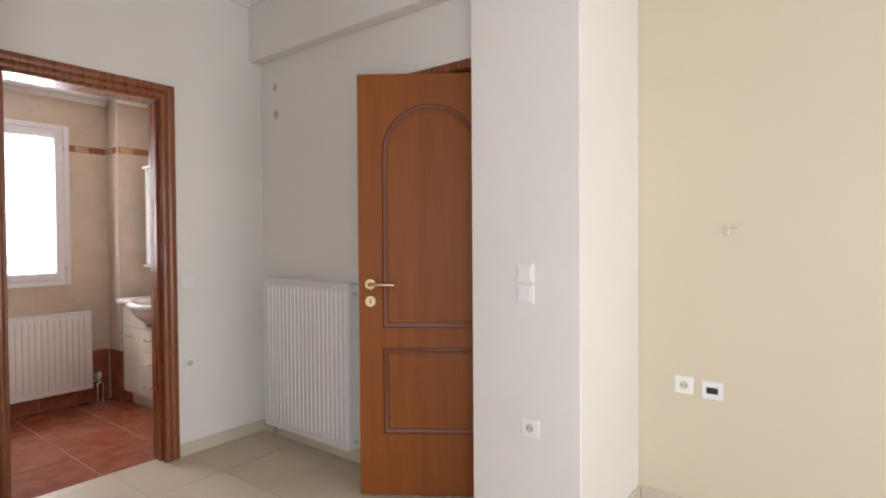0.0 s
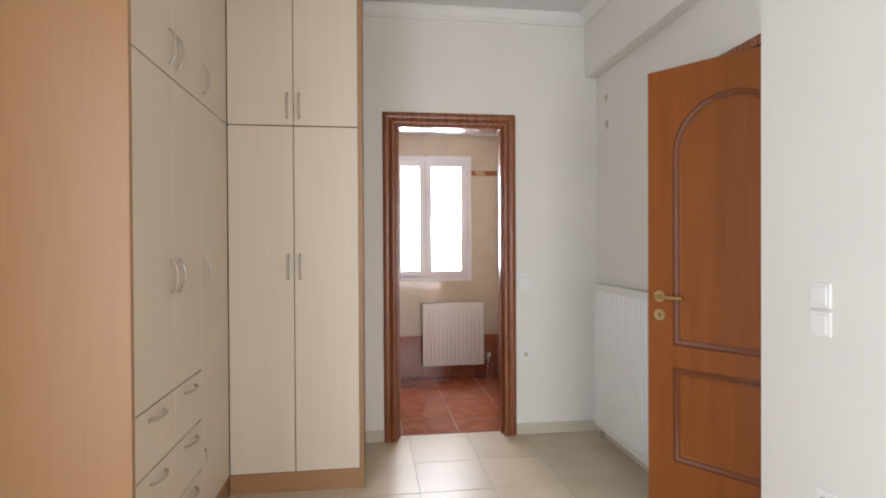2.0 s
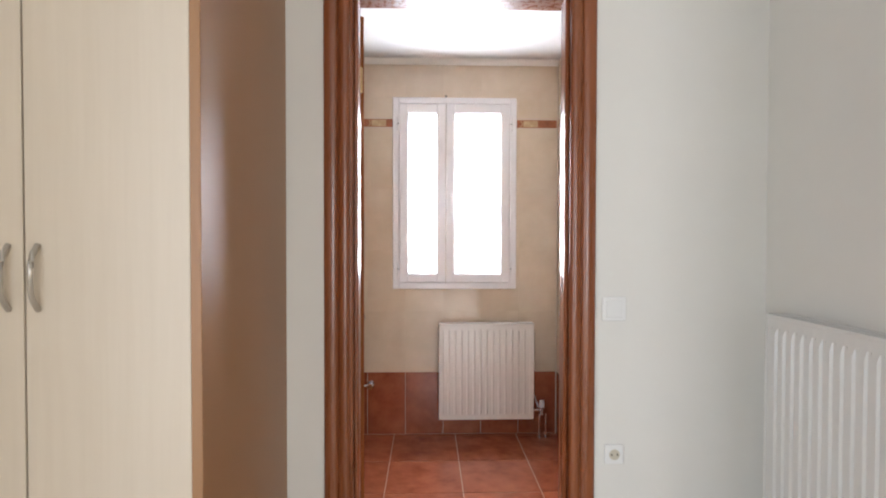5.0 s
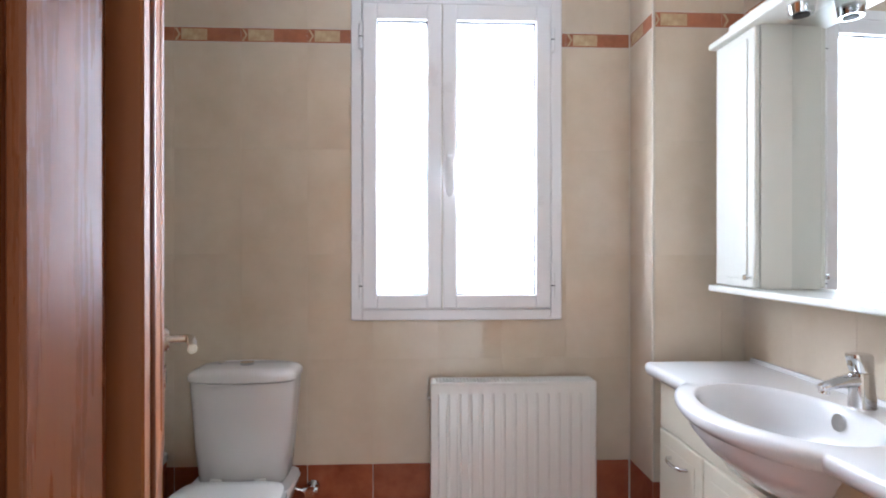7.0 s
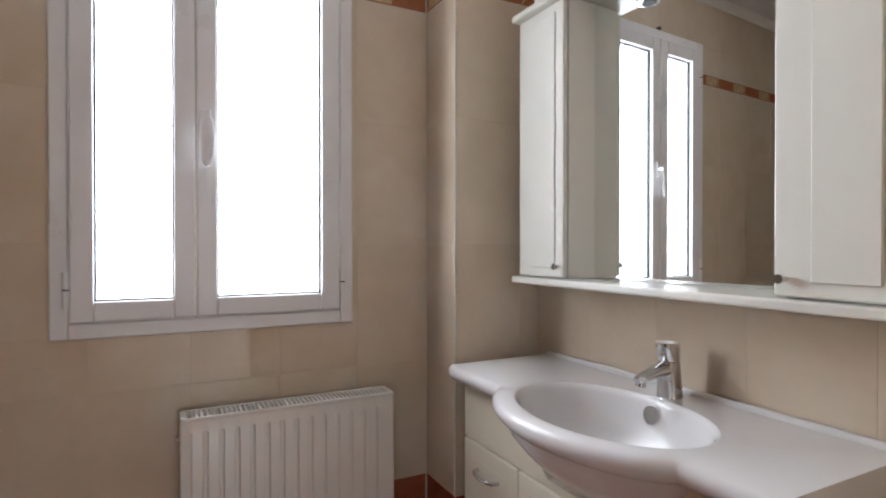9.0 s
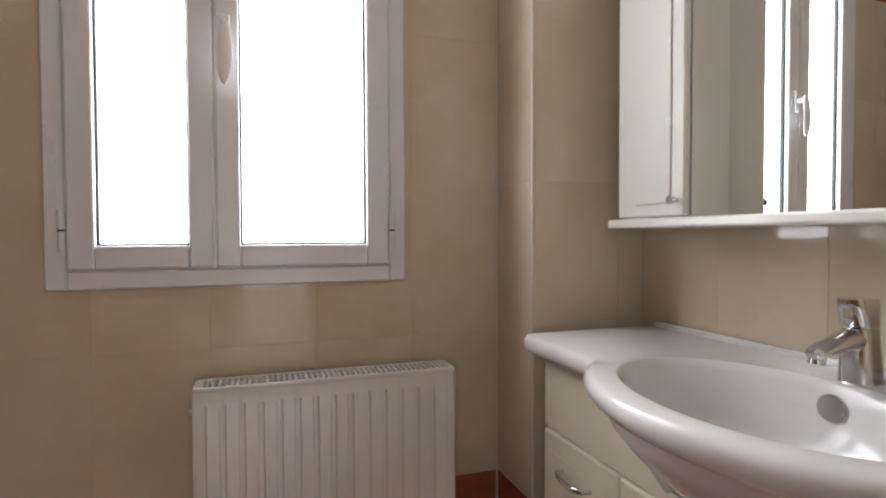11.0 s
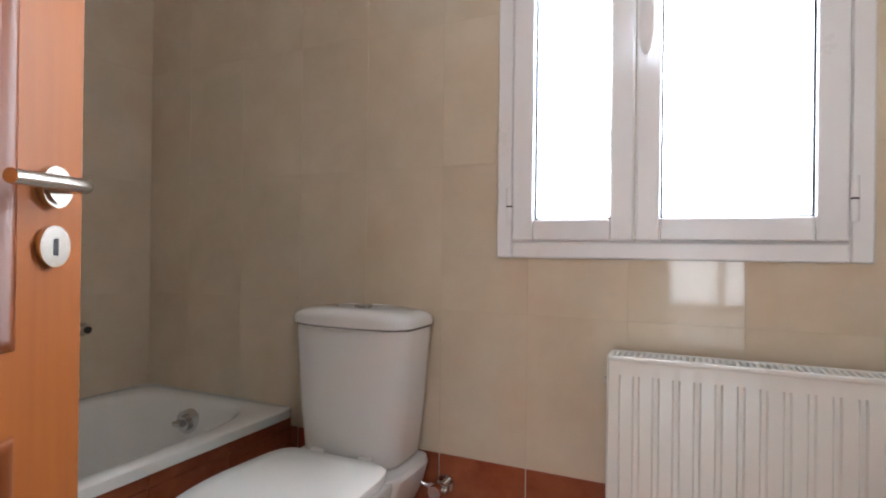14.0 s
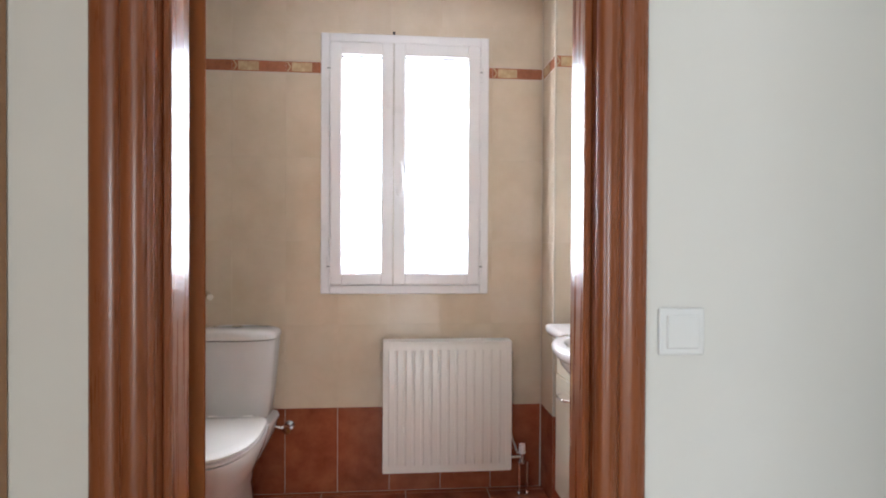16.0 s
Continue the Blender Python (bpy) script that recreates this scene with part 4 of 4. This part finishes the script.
# ---------------------------------------------------------------- switches and sockets
def wall_switch(name, label, at, turn, w, h, kind):
    """A plate facing -y in its own axes, its middle at the origin."""
    s = thing(name, label, "switch" if kind != "socket" else "socket", at=at, turn=turn)
    part("plate", box(bmesh.new(), -w / 2, w / 2, -0.009, 0.0, -h / 2, h / 2, bevel=0.004, seg=2), "switch", s)
    if kind == "switch":
        part("rocker", box(bmesh.new(), -w / 2 + 0.012, w / 2 - 0.012, -0.013, -0.0085, -h / 2 + 0.012, h / 2 - 0.012, bevel=0.002), "switch", s)
    elif kind == "socket":
        bm = bmesh.new()
        rod(bm, (0, -0.0085, 0), (0, -0.0105, 0), 0.021, 28)
        k = part("insert", bm, "switch", s)
        bm = bmesh.new()
        rod(bm, (0, -0.0104, 0), (0, -0.0112, 0), 0.018, 28)
        part("recess", bm, "skirting", k)
        for dx in (-0.0095, 0.0095):
            bm = bmesh.new()
            rod(bm, (dx, -0.0112, 0), (dx, -0.0118, 0), 0.003, 12)
            part("pin_hole", bm, "dark", k)
    else:
        part("insert", box(bmesh.new(), -0.024, 0.024, -0.011, -0.0085, -0.014, 0.014), "dark", s, "dark port opening")
    return s


wall_switch("light_switch", "white light switch beside the bathroom door", (0.596, -0.0005, 1.046), 0, 0.082, 0.082, "switch")
wall_switch("power_socket", "small white socket low beside the bathroom door", (0.600, -0.0005, 0.552), 0, 0.066, 0.066, "socket")
for z in (1.150, 1.062):
    wall_switch("light_switch", "white light switch on the wall pier", (0.9345, -2.120, z), -90, 0.080, 0.080, "switch")
wall_switch("power_socket", "white socket low on the wall pier", (0.9345, -2.140, 0.510), -90, 0.080, 0.080, "socket")
wall_switch("power_socket", "white socket on the yellow wall", (1.6315, -2.570, 0.605), -90, 0.082, 0.082, "socket")
wall_switch("aerial_socket", "white aerial socket with a dark port", (1.6315, -2.690, 0.597), -90, 0.090, 0.082, "port")


def wall_stub():
    w = thing("cable_stub", "capped cable stub sticking out of the yellow wall", "cable", at=(1.6315, -2.745, 1.325))
    bm = bmesh.new()
    box(bm, -0.010, 0, -0.012, 0.012, -0.025, 0.022, bevel=0.004)
    part("plug", bm, "skirting", w)
    bm = bmesh.new()
    tube(bm, [(-0.006, 0.0, 0.01), (-0.022, -0.02, 0.012), (-0.028, -0.05, 0.010)], 0.003, 8)
    part("wire", bm, "skirting", w, smooth=True)


wall_stub()

# damp marks under the beam
for y, z, w in ((-0.16, 2.30, 0.020), (-0.17, 2.12, 0.026)):
    bm = bmesh.new()
    ring = [(ROOM_R - 0.0006, y + w * (0.7 + 0.5 * random.random()) * math.cos(q), z + 1.3 * w * (0.6 + 0.6 * random.random()) * math.sin(q)) for q in (2 * math.pi * k / 14 for k in range(14))]
    loft(bm, [ring, [(ROOM_R - 0.0012, p[1], p[2]) for p in ring]])
    structure("trim_damp_mark", bm, "stain", "small faded damp mark on the painted wall", "stain")

bm = bmesh.new()
tube(bm, [(COL_X + 0.004, COL_Y + 0.004, 0.409), (COL_X + 0.004, COL_Y + 0.004, 1.2), (COL_X + 0.004, COL_Y + 0.004, BATH_CEIL)], 0.0058, 12)
structure("trim_column", bm, "corner", "cream rounded corner strip on the tiled column", "trim")

# ---------------------------------------------------------------- skirting
SK = 0.075
for name, p in (("baseboard_door", (0.533, ROOM_R - 0.010, -0.011, -0.0005, 0, SK)), ("baseboard_door", (-0.499, -0.371, -0.011, -0.0005, 0, SK)),
                ("baseboard_radiator", (ROOM_R - 0.010, ROOM_R - 0.0005, -1.08, -0.0005, 0, SK)), ("baseboard_column", (0.924, 0.9345, -2.371, -1.850, 0, SK)),
                ("baseboard_column", (0.9345, 1.621, -2.371, -2.3605, 0, SK)), ("baseboard_yellow", (1.621, 1.6315, ROOM_BACK, -2.371, 0, SK))):
    structure(name, boxes(p, bevel=0.002), "skirting", "cream tile skirting along the wall foot", "baseboard")


# ---------------------------------------------------------------- tiles, piece by piece
SHARED = {}


def tile_mesh(material, su, sv, th, bevel=0.0004):
    """One tile, lying in its own x-y plane with its face up; alike tiles share it."""
    key = (material, round(su, 4), round(sv, 4), th)
    if key not in SHARED:
        bm = bmesh.new()
        b = bevel
        lo = [(0, 0, 0), (su, 0, 0), (su, sv, 0), (0, sv, 0)]
        mid = [(0, 0, th - b), (su, 0, th - b), (su, sv, th - b), (0, sv, th - b)]
        hi = [(b, b, th), (su - b, b, th), (su - b, sv - b, th), (b, sv - b, th)]
        loft(bm, [lo, mid, hi], cap0=False)
        bmesh.ops.recalc_face_normals(bm, faces=bm.faces[:])
        me = bpy.data.meshes.new("tile")
        bm.to_mesh(me)
        bm.free()
        me.materials.append(M[material])
        SHARED[key] = me
    return SHARED[key]


def lay(parent, m, u0, u1, v0, v1, material, th=0.006, gap=0.0003):
    if u1 - u0 < 0.008 or v1 - v0 < 0.008:
        return
    ob = new("tile", tile_mesh(material, u1 - u0 - 2 * gap, v1 - v0 - 2 * gap, th))
    ob.parent = parent
    ob.matrix_world = m @ pose(u0 + gap, v0 + gap, random.uniform(-0.0002, 0.0002), random.uniform(-0.10, 0.10), random.uniform(-0.10, 0.10), 0)


def cut(rect, hole):
    """What is left of a rectangle (u0, u1, v0, v1) outside a hole."""
    u0, u1, v0, v1 = rect
    a, b, c, d = hole
    if u1 <= a or u0 >= b or v1 <= c or v0 >= d:
        return [rect]
    out = []
    if v0 < c:
        out.append((u0, u1, v0, c))
    if v1 > d:
        out.append((u0, u1, d, v1))
    w0, w1 = max(v0, c), min(v1, d)
    if u0 < a:
        out.append((u0, a, w0, w1))
    if u1 > b:
        out.append((b, u1, w0, w1))
    return out


def steps(a, b, origin, pitch):
    k = math.floor((a - origin) / pitch)
    xs = [a]
    while origin + (k + 1) * pitch < b - 1e-6:
        k += 1
        if origin + k * pitch > a + 1e-6:
            xs.append(origin + k * pitch)
    return xs + [b]


ROWS = (0.0, 0.408, 0.806, 1.204, 1.602, 1.998, 2.060, 2.420)


def tile_wall(parent, m, u0, u1, origin, holes=()):
    us = steps(u0, u1, origin, 0.247)
    for r in range(len(ROWS) - 1):
        v0, v1 = ROWS[r], ROWS[r + 1]
        if r == 5:
            border(parent, m, u0, u1, origin, v0, v1, holes)
            continue
        for a, b in zip(us, us[1:]):
            rects = [(a, b, v0, v1)]
            for h in holes:
                rects = [q for rect in rects for q in cut(rect, h)]
            for q in rects:
                lay(parent, m, *q, "terra" if r == 0 else "beige", gap=0.0012 if r == 0 else 0.0003)


def border(parent, m, u0, u1, origin, v0, v1, holes):
    """The patterned frieze: listello lines, red and cream blocks, a chevron at each joint."""
    us = steps(u0, u1, origin, 0.247)
    for a, b in zip(us, us[1:]):
        rects = [(a, b, v0, v1)]
        for h in holes:
            rects = [q for rect in rects for q in cut(rect, h)]
        for p, q, c, d in rects:
            if q - p < 0.01:
                continue
            lay(parent, m, p, q, c, c + 0.005, "border_line", gap=0.0003)
            lay(parent, m, p, q, d - 0.005, d, "border_line", gap=0.0003)
            lay(parent, m, p, q, c + 0.005, d - 0.005, "border_red", th=0.0055, gap=0.0003)
            s = p + 0.11 * (b - a)
            if s + 0.095 < q:
                lay(parent, m, s, s + 0.095, c + 0.010, d - 0.010, "border_cream", th=0.0062, gap=0.0)
            if q - p > 0.05:
                bm = bmesh.new()
                h, w, t = (d - c - 0.016) / 2, 0.014, 0.007
                mid = (c + d) / 2
                for sgn in (1, -1):
                    loft(bm, [[(p + 0.004, mid + sgn * h, z), (p + 0.004 + t, mid + sgn * h, z), (p + 0.004 + w + t, mid, z), (p + 0.004 + w, mid, z)] for z in (0.004, 0.0066)])
                ch = part("chevron", bm, "border_cream", parent)
                ch.matrix_world = m


wall = bpy.data.objects
M_WINDOW = Matrix(((1, 0, 0, 0), (0, 0, -1, WIN_Y + 0.006), (0, 1, 0, 0), (0, 0, 0, 1)))
tile_wall(wall["wall_window"], M_WINDOW, BATH_L, COL_X, -0.423, holes=((WX0 + 0.004, WX1 - 0.004, WZ0 + 0.004, WZ1 - 0.004),))
M_COL = Matrix(((1, 0, 0, 0), (0, 0, -1, COL_Y + 0.006), (0, 1, 0, 0), (0, 0, 0, 1)))
tile_wall(wall["column_bath"], M_COL, COL_X, BATH_R, COL_X)
# faces that look along x: u runs with -y on the basin wall and column side, with y on the tub wall
M_COLS = Matrix(((0, 0, -1, COL_X + 0.006), (-1, 0, 0, 0), (0, 1, 0, 0), (0, 0, 0, 1)))
tile_wall(wall["column_bath"], M_COLS, -WIN_Y, -COL_Y, -WIN_Y)
M_BASIN = Matrix(((0, 0, -1, BATH_R + 0.006), (-1, 0, 0, 0), (0, 1, 0, 0), (0, 0, 0, 1)))
tile_wall(wall["wall_basin"], M_BASIN, -COL_Y, -BATH_DOOR, -COL_Y)
M_TUB = Matrix(((0, 0, 1, BATH_L - 0.006), (1, 0, 0, 0), (0, 1, 0, 0), (0, 0, 0, 1)))
tile_wall(wall["wall_tub"], M_TUB, BATH_DOOR, WIN_Y, WIN_Y - 0.247 * 8, holes=(NICHE,))
M_DOOR = Matrix(((-1, 0, 0, 0), (0, 0, 1, BATH_DOOR - 0.004), (0, 1, 0, 0), (0, 0, 0, 1)))
tile_wall(wall["wall_door"], M_DOOR, -BATH_R, -BATH_L, -0.522, holes=((-0.545, 0.36, -0.1, 2.18),))

M_FLOOR = Matrix.Translation((0, 0, -0.006))
for a, b in zip(steps(BATH_L, BATH_R, -0.248, 0.398), steps(BATH_L, BATH_R, -0.248, 0.398)[1:]):
    for c, d in zip(steps(0.085, WIN_Y, 1.690 - 0.398, 0.398), steps(0.085, WIN_Y, 1.690 - 0.398, 0.398)[1:]):
        lay(floor_bath, M_FLOOR, a, b, c, d, "terra", gap=0.0026)
for a, b in zip(steps(ROOM_L, 1.63, -0.207, 0.397), steps(ROOM_L, 1.63, -0.207, 0.397)[1:]):
    for c, d in zip(steps(ROOM_BACK - 0.3, 0.085, -0.390, 0.397), steps(ROOM_BACK - 0.3, 0.085, -0.390, 0.397)[1:]):
        lay(floor_bed, M_FLOOR, a, b, c, d, "floor_tile", gap=0.0012)
